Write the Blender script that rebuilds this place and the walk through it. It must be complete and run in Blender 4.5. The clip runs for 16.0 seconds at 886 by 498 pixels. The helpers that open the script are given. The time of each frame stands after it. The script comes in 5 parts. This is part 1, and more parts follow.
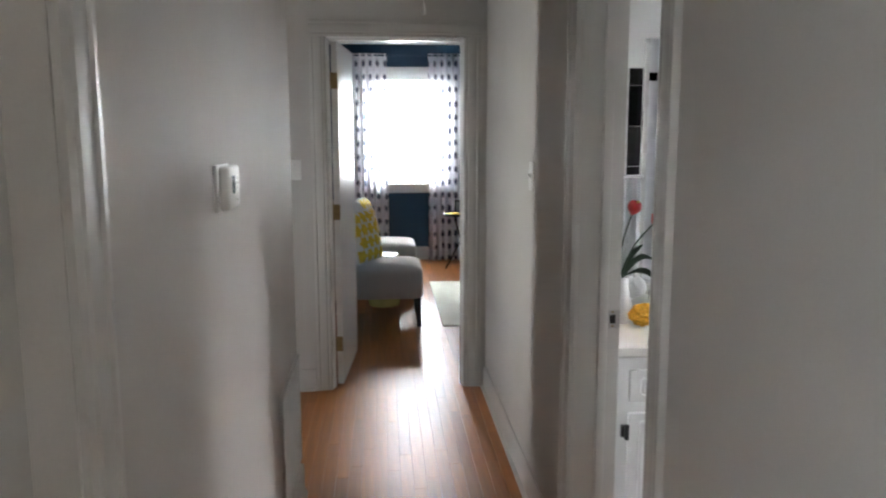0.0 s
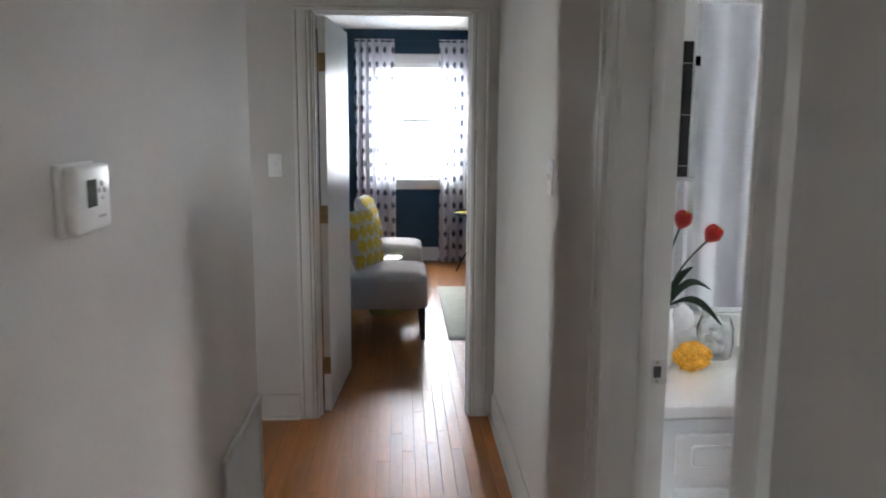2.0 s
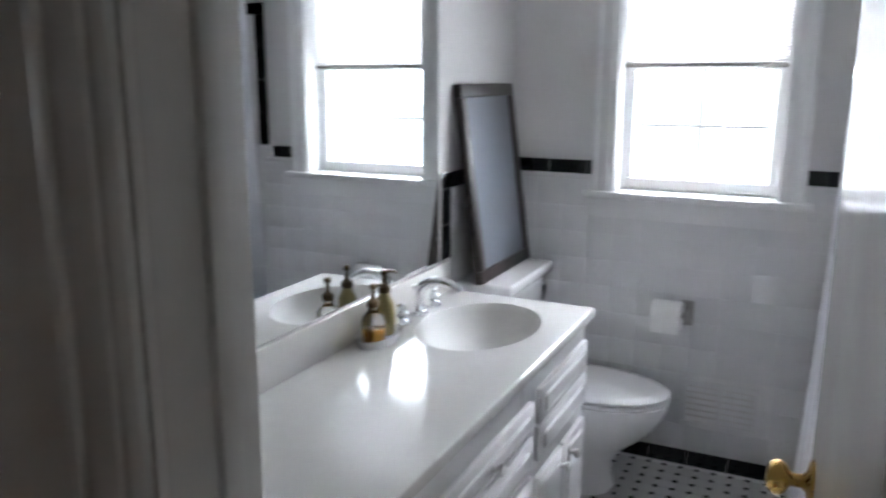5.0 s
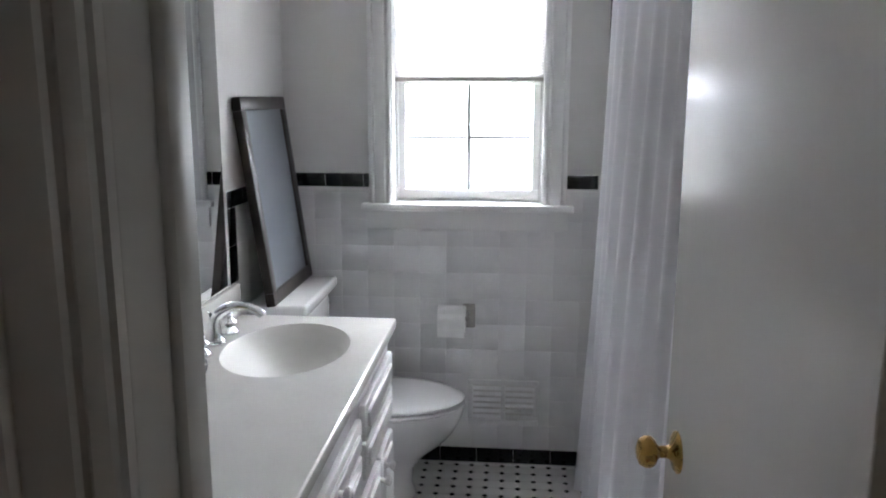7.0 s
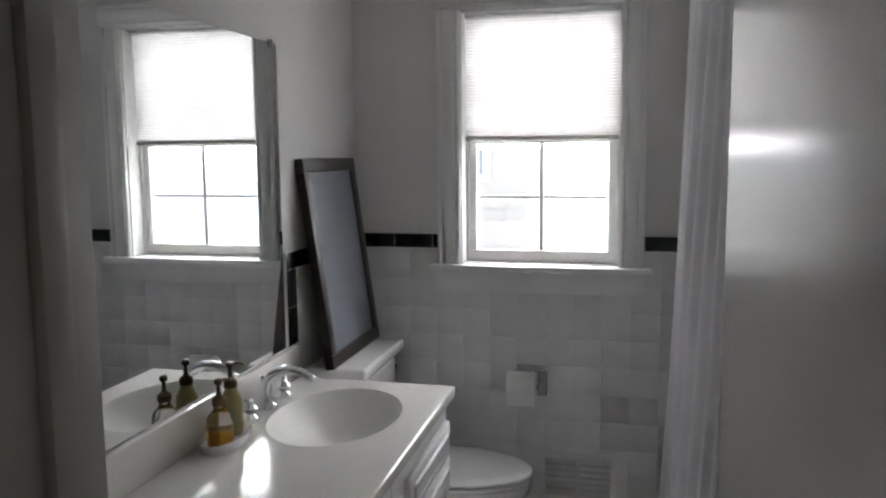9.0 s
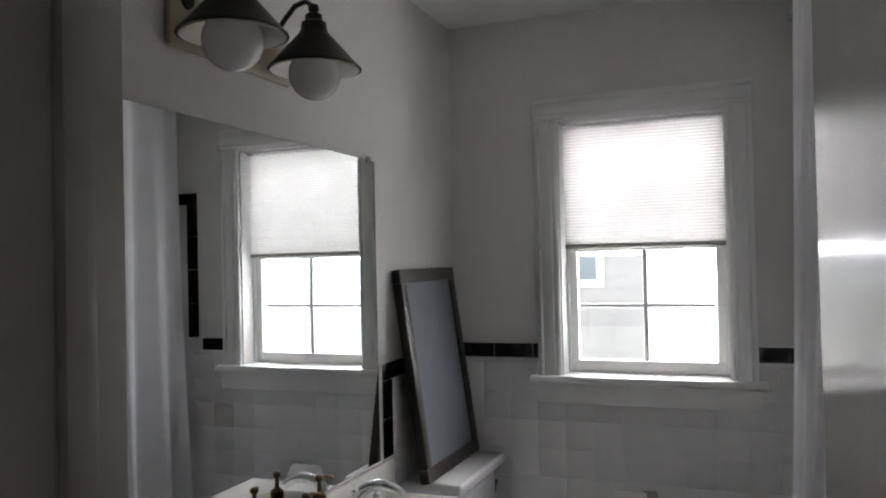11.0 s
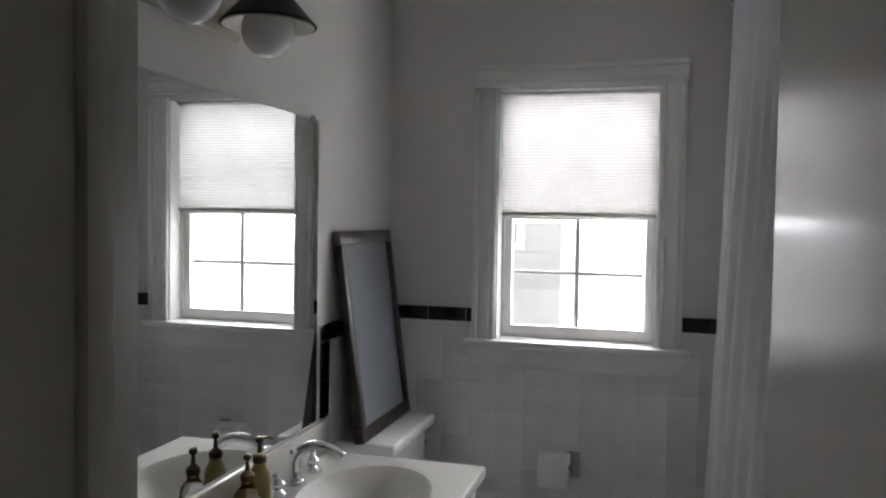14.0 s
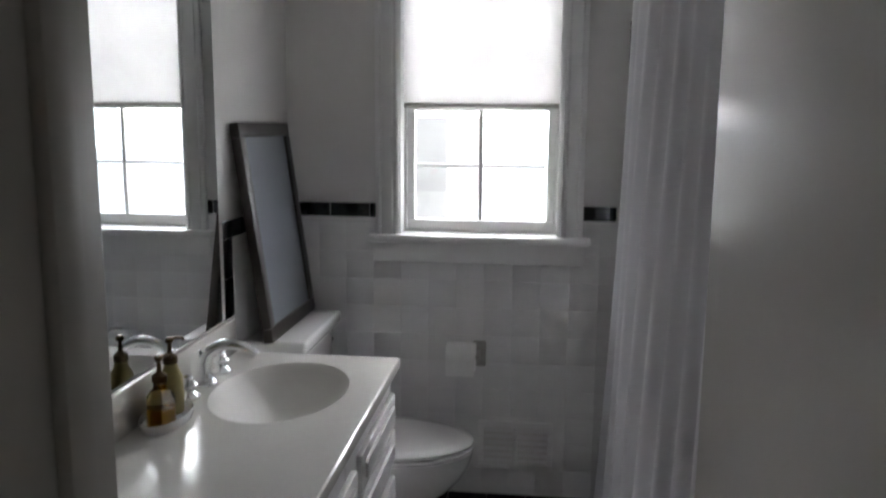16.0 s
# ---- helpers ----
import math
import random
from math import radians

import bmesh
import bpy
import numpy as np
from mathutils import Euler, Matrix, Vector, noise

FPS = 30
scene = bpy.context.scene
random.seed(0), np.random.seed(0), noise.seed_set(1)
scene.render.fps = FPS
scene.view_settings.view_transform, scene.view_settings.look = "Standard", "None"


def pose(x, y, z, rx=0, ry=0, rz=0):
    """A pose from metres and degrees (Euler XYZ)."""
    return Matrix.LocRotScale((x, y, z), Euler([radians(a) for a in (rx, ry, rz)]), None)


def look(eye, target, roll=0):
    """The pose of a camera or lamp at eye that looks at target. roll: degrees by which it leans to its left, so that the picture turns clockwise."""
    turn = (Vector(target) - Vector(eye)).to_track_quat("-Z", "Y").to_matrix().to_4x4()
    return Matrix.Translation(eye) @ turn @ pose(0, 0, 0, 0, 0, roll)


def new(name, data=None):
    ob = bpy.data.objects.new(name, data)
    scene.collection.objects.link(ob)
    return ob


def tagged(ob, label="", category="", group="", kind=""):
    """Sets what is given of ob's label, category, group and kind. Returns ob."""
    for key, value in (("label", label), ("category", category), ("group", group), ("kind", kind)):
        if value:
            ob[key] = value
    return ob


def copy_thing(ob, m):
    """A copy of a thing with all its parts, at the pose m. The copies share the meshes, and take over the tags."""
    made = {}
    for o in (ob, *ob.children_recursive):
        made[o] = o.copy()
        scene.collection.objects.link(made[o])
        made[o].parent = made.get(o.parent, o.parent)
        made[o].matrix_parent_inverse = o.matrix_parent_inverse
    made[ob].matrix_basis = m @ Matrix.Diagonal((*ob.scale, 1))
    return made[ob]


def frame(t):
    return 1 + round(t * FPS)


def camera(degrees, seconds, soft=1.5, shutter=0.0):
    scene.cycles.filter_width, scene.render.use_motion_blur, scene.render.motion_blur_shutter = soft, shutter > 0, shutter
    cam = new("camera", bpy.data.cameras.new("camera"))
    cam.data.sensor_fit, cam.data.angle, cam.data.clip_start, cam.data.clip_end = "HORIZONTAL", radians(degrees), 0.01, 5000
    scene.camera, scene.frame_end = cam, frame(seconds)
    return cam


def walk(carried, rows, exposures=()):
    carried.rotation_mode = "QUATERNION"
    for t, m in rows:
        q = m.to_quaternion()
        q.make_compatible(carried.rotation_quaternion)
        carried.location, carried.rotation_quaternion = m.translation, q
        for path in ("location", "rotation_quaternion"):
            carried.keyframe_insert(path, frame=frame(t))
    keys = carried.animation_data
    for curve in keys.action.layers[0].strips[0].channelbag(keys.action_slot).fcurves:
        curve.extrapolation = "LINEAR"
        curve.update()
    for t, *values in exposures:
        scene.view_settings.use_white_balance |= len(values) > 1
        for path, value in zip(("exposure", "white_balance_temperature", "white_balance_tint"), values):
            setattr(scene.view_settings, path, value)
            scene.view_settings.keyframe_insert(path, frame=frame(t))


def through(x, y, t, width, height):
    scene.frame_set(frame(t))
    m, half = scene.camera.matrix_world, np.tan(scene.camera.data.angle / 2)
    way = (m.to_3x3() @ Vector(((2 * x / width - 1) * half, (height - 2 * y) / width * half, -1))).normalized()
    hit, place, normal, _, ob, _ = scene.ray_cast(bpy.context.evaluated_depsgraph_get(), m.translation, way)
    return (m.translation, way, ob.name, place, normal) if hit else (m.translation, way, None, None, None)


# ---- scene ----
cam = camera(58.9, 16.0, soft=2.0, shutter=0.5)
PATH = [
    (0, (-0.593, -4.519, 1.527), (-0.444, -2.548, 1.225), -0.1),
    (0.5, (-0.6, -4.482, 1.518), (-0.365, -2.524, 1.185), 0.6),
    (1, (-0.538, -4.332, 1.514), (-0.317, -2.37, 1.198), -0.2),
    (1.5, (-0.476, -4.122, 1.519), (-0.369, -2.148, 1.212), 0.5),
    (2, (-0.478, -3.898, 1.51), (-0.372, -1.926, 1.192), 0.3),
    (2.5, (-0.472, -3.637, 1.505), (-0.216, -1.679, 1.189), -0.0),
    (3, (-0.474, -3.455, 1.513), (-0.074, -1.524, 1.176), -1.1),
    (3.5, (-0.565, -3.23, 1.515), (0.266, -1.446, 1.16), -0.8),
    (4, (-0.578, -2.881, 1.479), (0.802, -1.475, 1.135), 0.3),
    (4.5, (-0.548, -2.772, 1.498), (1.047, -1.63, 1.11), 0.2),
    (5, (-0.484, -2.67, 1.54), (1.274, -1.82, 1.115), 0.1),
    (5.2, (-0.452, -2.62, 1.52), (1.377, -1.907, 1.11), 0.1),
    (7.3, (-0.511, -2.415, 1.517), (1.446, -2.246, 1.139), 0.1),
    (7.5, (-0.507, -2.434, 1.505), (1.45, -2.252, 1.139), -0.1),
    (8, (-0.484, -2.471, 1.509), (1.472, -2.241, 1.161), -0.2),
    (8.5, (-0.443, -2.511, 1.52), (1.509, -2.182, 1.23), -0.3),
    (9, (-0.389, -2.55, 1.527), (1.546, -2.103, 1.29), -0.5),
    (9.5, (-0.349, -2.582, 1.524), (1.565, -2.025, 1.359), -0.6),
    (10, (-0.338, -2.607, 1.532), (1.55, -1.952, 1.455), -1.0),
    (12.3, (-0.364, -2.621, 1.571), (1.487, -1.867, 1.64), -1.3),
    (12.5, (-0.36, -2.644, 1.596), (1.488, -1.883, 1.65), -0.9),
    (13, (-0.368, -2.623, 1.586), (1.498, -1.906, 1.602), -0.5),
    (13.5, (-0.368, -2.594, 1.567), (1.528, -1.959, 1.544), 0.3),
    (14, (-0.384, -2.538, 1.567), (1.543, -2.009, 1.49), 0.9),
    (14.5, (-0.403, -2.503, 1.571), (1.549, -2.085, 1.448), 0.7),
    (15, (-0.415, -2.457, 1.562), (1.554, -2.148, 1.399), 0.8),
    (15.5, (-0.414, -2.417, 1.544), (1.571, -2.241, 1.367), 0.6),
    (16, (-0.354, -2.434, 1.514), (1.61, -2.213, 1.204), 0.4),
]
EXPOSURES = [(0, 2.8, 6500, 10), (2.4, 2.6, 6250, 10), (3.0, 2.4, 6150, 10), (3.5, 2.3, 6100, 10), (4.2, 2.0, 6100, 10), (5.2, 1.85, 6150, 10), (7.3, 1.67, 6400, 10),
             (8.0, 1.45, 6550, 10), (9.0, 0.9, 6750, 10), (12.0, 0.64, 6800, 10), (14.5, 0.6, 6750, 10), (16.0, 0.72, 6650, 10)]
walk(cam, [(t, look(eye, target, roll)) for t, eye, target, roll in PATH], EXPOSURES)

# ---- world, sun, window light, exposure ----
world = bpy.data.worlds.new("sky")
scene.world = world
world.use_nodes = True
wn = world.node_tree
sky = wn.nodes.new("ShaderNodeTexSky")
sky.sky_type = 'NISHITA'
sky.sun_disc = False
sky.sun_elevation = radians(48)
sky.sun_rotation = radians(180)
wn.links.new(sky.outputs[0], wn.nodes["Background"].inputs[0])
wn.nodes["Background"].inputs[1].default_value = 0.15

sun = new("sun", bpy.data.lights.new("sun", 'SUN'))
sun.data.energy, sun.data.angle, sun.data.color = 5.0, radians(0.5), (1.0, 0.95, 0.88)
sun.matrix_world = look((0.2, -8, 9), (0, 0, 0))


def window_light(name, eye, target, w, h, watts, color=(0.93, 0.97, 1.0)):
    lamp = new(name, bpy.data.lights.new(name, 'AREA'))
    lamp.data.shape, lamp.data.size, lamp.data.size_y = 'RECTANGLE', w, h
    lamp.data.energy, lamp.data.color = watts, color
    lamp.matrix_world = look(eye, target)
    return lamp


window_light("window_light_bath_upper", (2.79, -2.235, 1.84), (0, -2.235, 1.84), 0.60, 0.46, 0.4, (0.92, 0.96, 1.0))
window_light("window_light_bath_sky", (3.12, -2.235, 1.80), (2.2, -2.235, 0.85), 0.75, 0.70, 31, (0.92, 0.93, 1.0))
window_light("window_light_bedroom", (-0.30, 4.80, 1.52), (-0.30, 0, 1.45), 0.80, 1.16, 14)
# unseen lamp added at an assumed opening to brighten the hall's near walls
window_light("hall_fill_rear", (-1.06, -5.50, 1.5), (0.6, -5.0, 1.3), 0.85, 1.15, 0.52, (1.0, 1.0, 0.97))
passage = window_light("window_light_passage", (-2.60, -1.13, 1.45), (0.0, -1.10, 1.25), 0.30, 1.20, 0.27, (1.0, 1.0, 0.97))
passage.data.spread = radians(55)
window_light("window_light_bath_yard", (3.10, -2.235, 0.92), (1.55, -2.235, 2.3), 0.7, 0.25, 16, (0.97, 0.97, 1.0))


# ---- materials ----
def material(name, color, rough=0.5, metal=0.0, var=0.06, scale=6.0, grain=0.0, grain_scale=80.0, bump=0.0,
             bump_scale=60.0, coat=0.0, sheen=0.0, island=0.0, stretch=(1, 1, 1), rough_var=0.0, spec=0.5):
    m = bpy.data.materials.new(name)
    m.use_nodes = True
    t = m.node_tree
    n, l = t.nodes, t.links
    b = n["Principled BSDF"]
    b.inputs["Roughness"].default_value = rough
    b.inputs["Metallic"].default_value = metal
    b.inputs["Coat Weight"].default_value = coat
    b.inputs["Sheen Weight"].default_value = sheen
    b.inputs["Specular IOR Level"].default_value = spec
    tc = n.new("ShaderNodeTexCoord")
    mp = n.new("ShaderNodeMapping")
    mp.inputs["Scale"].default_value = stretch
    l.new(tc.outputs["Object"], mp.inputs[0])
    value = None

    def wave(scale_, amount):
        tx = n.new("ShaderNodeTexNoise")
        tx.inputs["Scale"].default_value = scale_
        tx.inputs["Detail"].default_value = 4
        l.new(mp.outputs[0], tx.inputs["Vector"])
        mr = n.new("ShaderNodeMapRange")
        mr.inputs["To Min"].default_value, mr.inputs["To Max"].default_value = 1 - amount, 1 + amount
        mr.inputs["From Min"].default_value, mr.inputs["From Max"].default_value = 0.3, 0.7
        l.new(tx.outputs["Fac"], mr.inputs["Value"])
        return mr.outputs[0]

    def times(a, c):
        if a is None:
            return c
        mm = n.new("ShaderNodeMath")
        mm.operation = 'MULTIPLY'
        l.new(a, mm.inputs[0])
        l.new(c, mm.inputs[1])
        return mm.outputs[0]

    if var:
        value = times(value, wave(scale, var))
    if grain:
        value = times(value, wave(grain_scale, grain))
    if island:
        oi = n.new("ShaderNodeObjectInfo")
        ge = n.new("ShaderNodeNewGeometry")
        ad = n.new("ShaderNodeMath")
        l.new(oi.outputs["Random"], ad.inputs[0])
        l.new(ge.outputs["Random Per Island"], ad.inputs[1])
        fr = n.new("ShaderNodeMath")
        fr.operation = 'FRACT'
        l.new(ad.outputs[0], fr.inputs[0])
        mr = n.new("ShaderNodeMapRange")
        mr.inputs["To Min"].default_value, mr.inputs["To Max"].default_value = 1 - island, 1 + island
        l.new(fr.outputs[0], mr.inputs["Value"])
        value = times(value, mr.outputs[0])
    if value is not None:
        hs = n.new("ShaderNodeHueSaturation")
        hs.inputs["Color"].default_value = (*color, 1)
        l.new(value, hs.inputs["Value"])
        l.new(hs.outputs[0], b.inputs["Base Color"])
    else:
        b.inputs["Base Color"].default_value = (*color, 1)
    if rough_var:
        rv = wave(scale * 1.7, rough_var)
        mm = n.new("ShaderNodeMath")
        mm.operation = 'MULTIPLY'
        mm.inputs[1].default_value = rough
        l.new(rv, mm.inputs[0])
        l.new(mm.outputs[0], b.inputs["Roughness"])
    if bump:
        tx = n.new("ShaderNodeTexNoise")
        tx.inputs["Scale"].default_value = bump_scale
        tx.inputs["Detail"].default_value = 3
        l.new(mp.outputs[0], tx.inputs["Vector"])
        bp = n.new("ShaderNodeBump")
        bp.inputs["Strength"].default_value = bump
        bp.inputs["Distance"].default_value = 0.004
        l.new(tx.outputs["Fac"], bp.inputs["Height"])
        l.new(bp.outputs[0], b.inputs["Normal"])
    return m


def glass(name, color=(1, 1, 1), rough=0.0, ior=1.45):
    m = bpy.data.materials.new(name)
    m.use_nodes = True
    b = m.node_tree.nodes["Principled BSDF"]
    b.inputs["Base Color"].default_value = (*color, 1)
    b.inputs["Transmission Weight"].default_value = 1
    b.inputs["Roughness"].default_value = rough
    b.inputs["IOR"].default_value = ior
    return m


def cloth(name, color, through, weave=400.0, var=0.04, dots=None):
    """Woven cloth that lets a share of the light through; dots: (spacing, radius, colour) printed on its local x-z face."""
    m = material(name, color, rough=0.9, var=var, scale=8, bump=0.15, bump_scale=weave, sheen=0.2)
    t = m.node_tree
    n, l = t.nodes, t.links
    b = n["Principled BSDF"]
    tr = n.new("ShaderNodeBsdfTranslucent")
    tr.inputs[0].default_value = (*color, 1)
    mix = n.new("ShaderNodeMixShader")
    mix.inputs[0].default_value = through
    l.new(b.outputs[0], mix.inputs[1])
    l.new(tr.outputs[0], mix.inputs[2])
    l.new(mix.outputs[0], n["Material Output"].inputs[0])
    if dots:
        step, radius, ink = dots
        uv = n.new("ShaderNodeUVMap")
        vo = n.new("ShaderNodeTexVoronoi")
        vo.inputs["Scale"].default_value = 1 / step
        vo.inputs["Randomness"].default_value = 0.12
        l.new(uv.outputs[0], vo.inputs["Vector"])
        nz = n.new("ShaderNodeTexNoise")
        nz.inputs["Scale"].default_value = 60
        l.new(uv.outputs[0], nz.inputs["Vector"])
        ad = n.new("ShaderNodeMath")
        ad.operation = 'MULTIPLY_ADD'
        ad.inputs[1].default_value = 0.35
        l.new(nz.outputs["Fac"], ad.inputs[0])
        l.new(vo.outputs["Distance"], ad.inputs[2])
        mr = n.new("ShaderNodeMapRange")
        mr.inputs["From Min"].default_value = radius / step + 0.12
        mr.inputs["From Max"].default_value = radius / step + 0.24
        l.new(ad.outputs[0], mr.inputs["Value"])
        mc = n.new("ShaderNodeMix")
        mc.data_type = 'RGBA'
        mc.inputs["A"].default_value = (*ink, 1)
        mc.inputs["B"].default_value = (*color, 1)
        l.new(mr.outputs[0], mc.inputs["Factor"])
        l.new(mc.outputs["Result"], b.inputs["Base Color"])
        l.new(mc.outputs["Result"], tr.inputs[0])
    return m


M = {}
M["hall_paint"] = material("hall_paint", (0.47, 0.445, 0.41), 0.62, var=0.03, scale=1.2, grain=0.015, grain_scale=120, bump=0.08, bump_scale=220, rough_var=0.15)
M["bath_paint"] = material("bath_paint", (0.70, 0.69, 0.67), 0.5, var=0.03, scale=1.5, bump=0.08, bump_scale=220, rough_var=0.12)
M["blue_paint"] = material("blue_paint", (0.012, 0.06, 0.115), 0.5, var=0.06, scale=2, bump=0.06, bump_scale=220)
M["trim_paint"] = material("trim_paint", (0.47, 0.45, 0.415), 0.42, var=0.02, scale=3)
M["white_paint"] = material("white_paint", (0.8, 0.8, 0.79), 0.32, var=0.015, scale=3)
M["door_paint"] = material("door_paint", (0.60, 0.59, 0.555), 0.2, var=0.02, scale=2, rough_var=0.2, spec=0.45)
M["ceiling_paint"] = material("ceiling_paint", (0.78, 0.78, 0.77), 0.8, var=0.02, scale=2, bump=0.1, bump_scale=180)
M["oak"] = material("oak", (0.34, 0.122, 0.030), 0.36, var=0.18, scale=3, grain=0.16, grain_scale=45, stretch=(1, 0.06, 1), island=0.2, rough_var=0.12, spec=0.38, bump=0.02, bump_scale=60)
M["oak_gap"] = material("oak_gap", (0.10, 0.048, 0.02), 0.7)
M["grout"] = material("grout", (0.79, 0.79, 0.78), 0.7, var=0.06, scale=9, bump=0.1)
M["white_tile"] = material("white_tile", (0.76, 0.76, 0.755), 0.34, var=0, spec=0.4)
M["black_tile"] = material("black_tile", (0.008, 0.008, 0.009), 0.12, var=0.2, scale=5, island=0.3, bump=0.03, bump_scale=14)
M["floor_white"] = material("floor_white", (0.62, 0.61, 0.58), 0.3, var=0.05, scale=4, island=0.05)
M["siding"] = material("siding", (0.33, 0.32, 0.31), 0.7, var=0.1, scale=2, grain=0.1, island=0.08)
M["lawn"] = material("concrete", (0.66, 0.65, 0.62), 0.9, var=0.12, scale=0.8, grain=0.1, grain_scale=30, bump=0.4, bump_scale=40)
M["roofing"] = material("roofing", (0.10, 0.095, 0.09), 0.85, var=0.2, scale=2, grain=0.3, grain_scale=60, bump=0.4)
M["pane"] = glass("pane")
M["brass"] = material("brass", (0.45, 0.29, 0.09), 0.28, 1.0, var=0.12, scale=30, rough_var=0.3)
M["old_brass"] = material("old_brass", (0.32, 0.24, 0.13), 0.4, 1.0, var=0.15, scale=40)
M["steel"] = material("steel", (0.45, 0.44, 0.42), 0.35, 1.0, var=0.1, scale=60)
M["chrome"] = material("chrome", (0.8, 0.81, 0.83), 0.06, 1.0, var=0)
M["plastic"] = material("plastic", (0.72, 0.71, 0.68), 0.4, var=0.02, scale=10)


# ---- mesh helpers ----
def box(bm, x0, x1, y0, y1, z0, z1, bevel=0.0, seg=1):
    vs = [bm.verts.new((x, y, z)) for x in (x0, x1) for y in (y0, y1) for z in (z0, z1)]
    fs = [bm.faces.new([vs[i] for i in q]) for q in
          ((0, 1, 3, 2), (4, 6, 7, 5), (0, 4, 5, 1), (2, 3, 7, 6), (0, 2, 6, 4), (1, 5, 7, 3))]
    if bevel:
        es = list({e for f in fs for e in f.edges})
        bmesh.ops.bevel(bm, geom=es, offset=bevel, segments=seg, profile=0.5, affect='EDGES')
    return bm


def boxes(*specs, bevel=0.0, seg=1):
    bm = bmesh.new()
    for s in specs:
        box(bm, *s, bevel=bevel, seg=seg)
    return bm


def lathe(bm, profile, seg=24, origin=(0, 0, 0), axis=None, sx=1.0, sy=1.0):
    """Turn a profile of (radius, height) about z, or about the given axis direction."""
    q = Vector((0, 0, 1)).rotation_difference(Vector(axis)).to_matrix() if axis else Matrix.Identity(3)
    rings = []
    for r, z in profile:
        if r < 1e-6:
            rings.append([bm.verts.new(Vector(origin) + q @ Vector((0, 0, z)))])
        else:
            rings.append([bm.verts.new(Vector(origin) + q @ Vector((r * sx * math.cos(2 * math.pi * k / seg), r * sy * math.sin(2 * math.pi * k / seg), z))) for k in range(seg)])
    for a, b in zip(rings, rings[1:]):
        for k in range(seg):
            j = (k + 1) % seg
            if len(a) == 1 and len(b) == 1:
                continue
            if len(a) == 1:
                bm.faces.new((a[0], b[j], b[k]))
            elif len(b) == 1:
                bm.faces.new((a[k], a[j], b[0]))
            else:
                bm.faces.new((a[k], a[j], b[j], b[k]))
    return bm


def tube(bm, pts, radius, seg=10, caps=True):
    """A round bar along points; radius: a number or one per point."""
    pts = [Vector(p) for p in pts]
    rad = [float(r) for r in radius] if isinstance(radius, (list, tuple)) else [float(radius)] * len(pts)
    rings, up = [], Vector((0.31, 0.17, 0.93))
    for k, p in enumerate(pts):
        d = (pts[min(k + 1, len(pts) - 1)] - pts[max(k - 1, 0)]).normalized()
        a = d.cross(up)
        a = a.normalized() if a.length > 1e-4 else d.orthogonal().normalized()
        b = d.cross(a)
        rings.append([bm.verts.new(p + rad[k] * (a * math.cos(2 * math.pi * i / seg) + b * math.sin(2 * math.pi * i / seg))) for i in range(seg)])
    for r, s in zip(rings, rings[1:]):
        for i in range(seg):
            j = (i + 1) % seg
            bm.faces.new((r[i], r[j], s[j], s[i]))
    if caps:
        bm.faces.new(rings[0][::-1])
        bm.faces.new(rings[-1])
    return bm


def prism(bm, outline, a0, a1, axis="y"):
    """An outline in two axes drawn out along the third from a0 to a1."""
    def at(u, v, a):
        return {"x": (a, u, v), "y": (u, a, v), "z": (u, v, a)}[axis]
    lo = [bm.verts.new(at(u, v, a0)) for u, v in outline]
    hi = [bm.verts.new(at(u, v, a1)) for u, v in outline]
    n = len(outline)
    bm.faces.new(lo[::-1])
    bm.faces.new(hi)
    for k in range(n):
        bm.faces.new((lo[k], lo[(k + 1) % n], hi[(k + 1) % n], hi[k]))
    return bm


def smooth(bm, angle=40):
    bm.normal_update()
    for f in bm.faces:
        f.smooth = True
    for e in bm.edges:
        e.smooth = len(e.link_faces) == 2 and e.calc_face_angle(0) < radians(angle)
    return bm


def link_mesh(name, bm, mat, round_off=40):
    bmesh.ops.recalc_face_normals(bm, faces=bm.faces[:])
    smooth(bm, round_off)
    me = bpy.data.meshes.new(name)
    bm.to_mesh(me)
    bm.free()
    for m in mat if isinstance(mat, (list, tuple)) else (mat,):
        me.materials.append(m)
    return new(name, me)


def part(name, bm, mat, parent, label=""):
    ob = link_mesh(name, bm, mat)
    ob.parent = parent
    return tagged(ob, label)


def thing(name, at, label, category, group="", turn=0.0, kind=""):
    ob = new(name)
    ob.empty_display_size = 0.1
    ob.matrix_world = pose(*at, 0, 0, turn)
    return tagged(ob, label, category, group, kind)


def structure(name, bm, mat, label="", category=""):
    return tagged(link_mesh(name, bm, mat), label, category, kind="structure")


# ---- plan (metres) ----
HL, HR = -0.96, 0.0            # hall faces
BX0, BX1 = 0.136, 2.60          # bathroom west and east faces
BN, BS = -1.50, -3.55           # bathroom north and south faces
DJ0, DJ1 = -2.865, -2.143        # bathroom door opening
CEIL = 2.48
EX0, EX1 = -0.90, -0.135        # bedroom door opening
BED_N = 4.68                    # bedroom window wall
WY0, WY1, WZ0, WZ1 = -2.550, -1.920, 1.10, 2.080   # bathroom window
VX0, VX1, VZ0, VZ1 = -0.75, 0.15, 0.90, 2.15      # bedroom window
LEND = -1.345                   # end of the hall's left wall
LD0, LD1 = -4.37, -3.60         # door in the hall's left wall
HEAD = 2.03

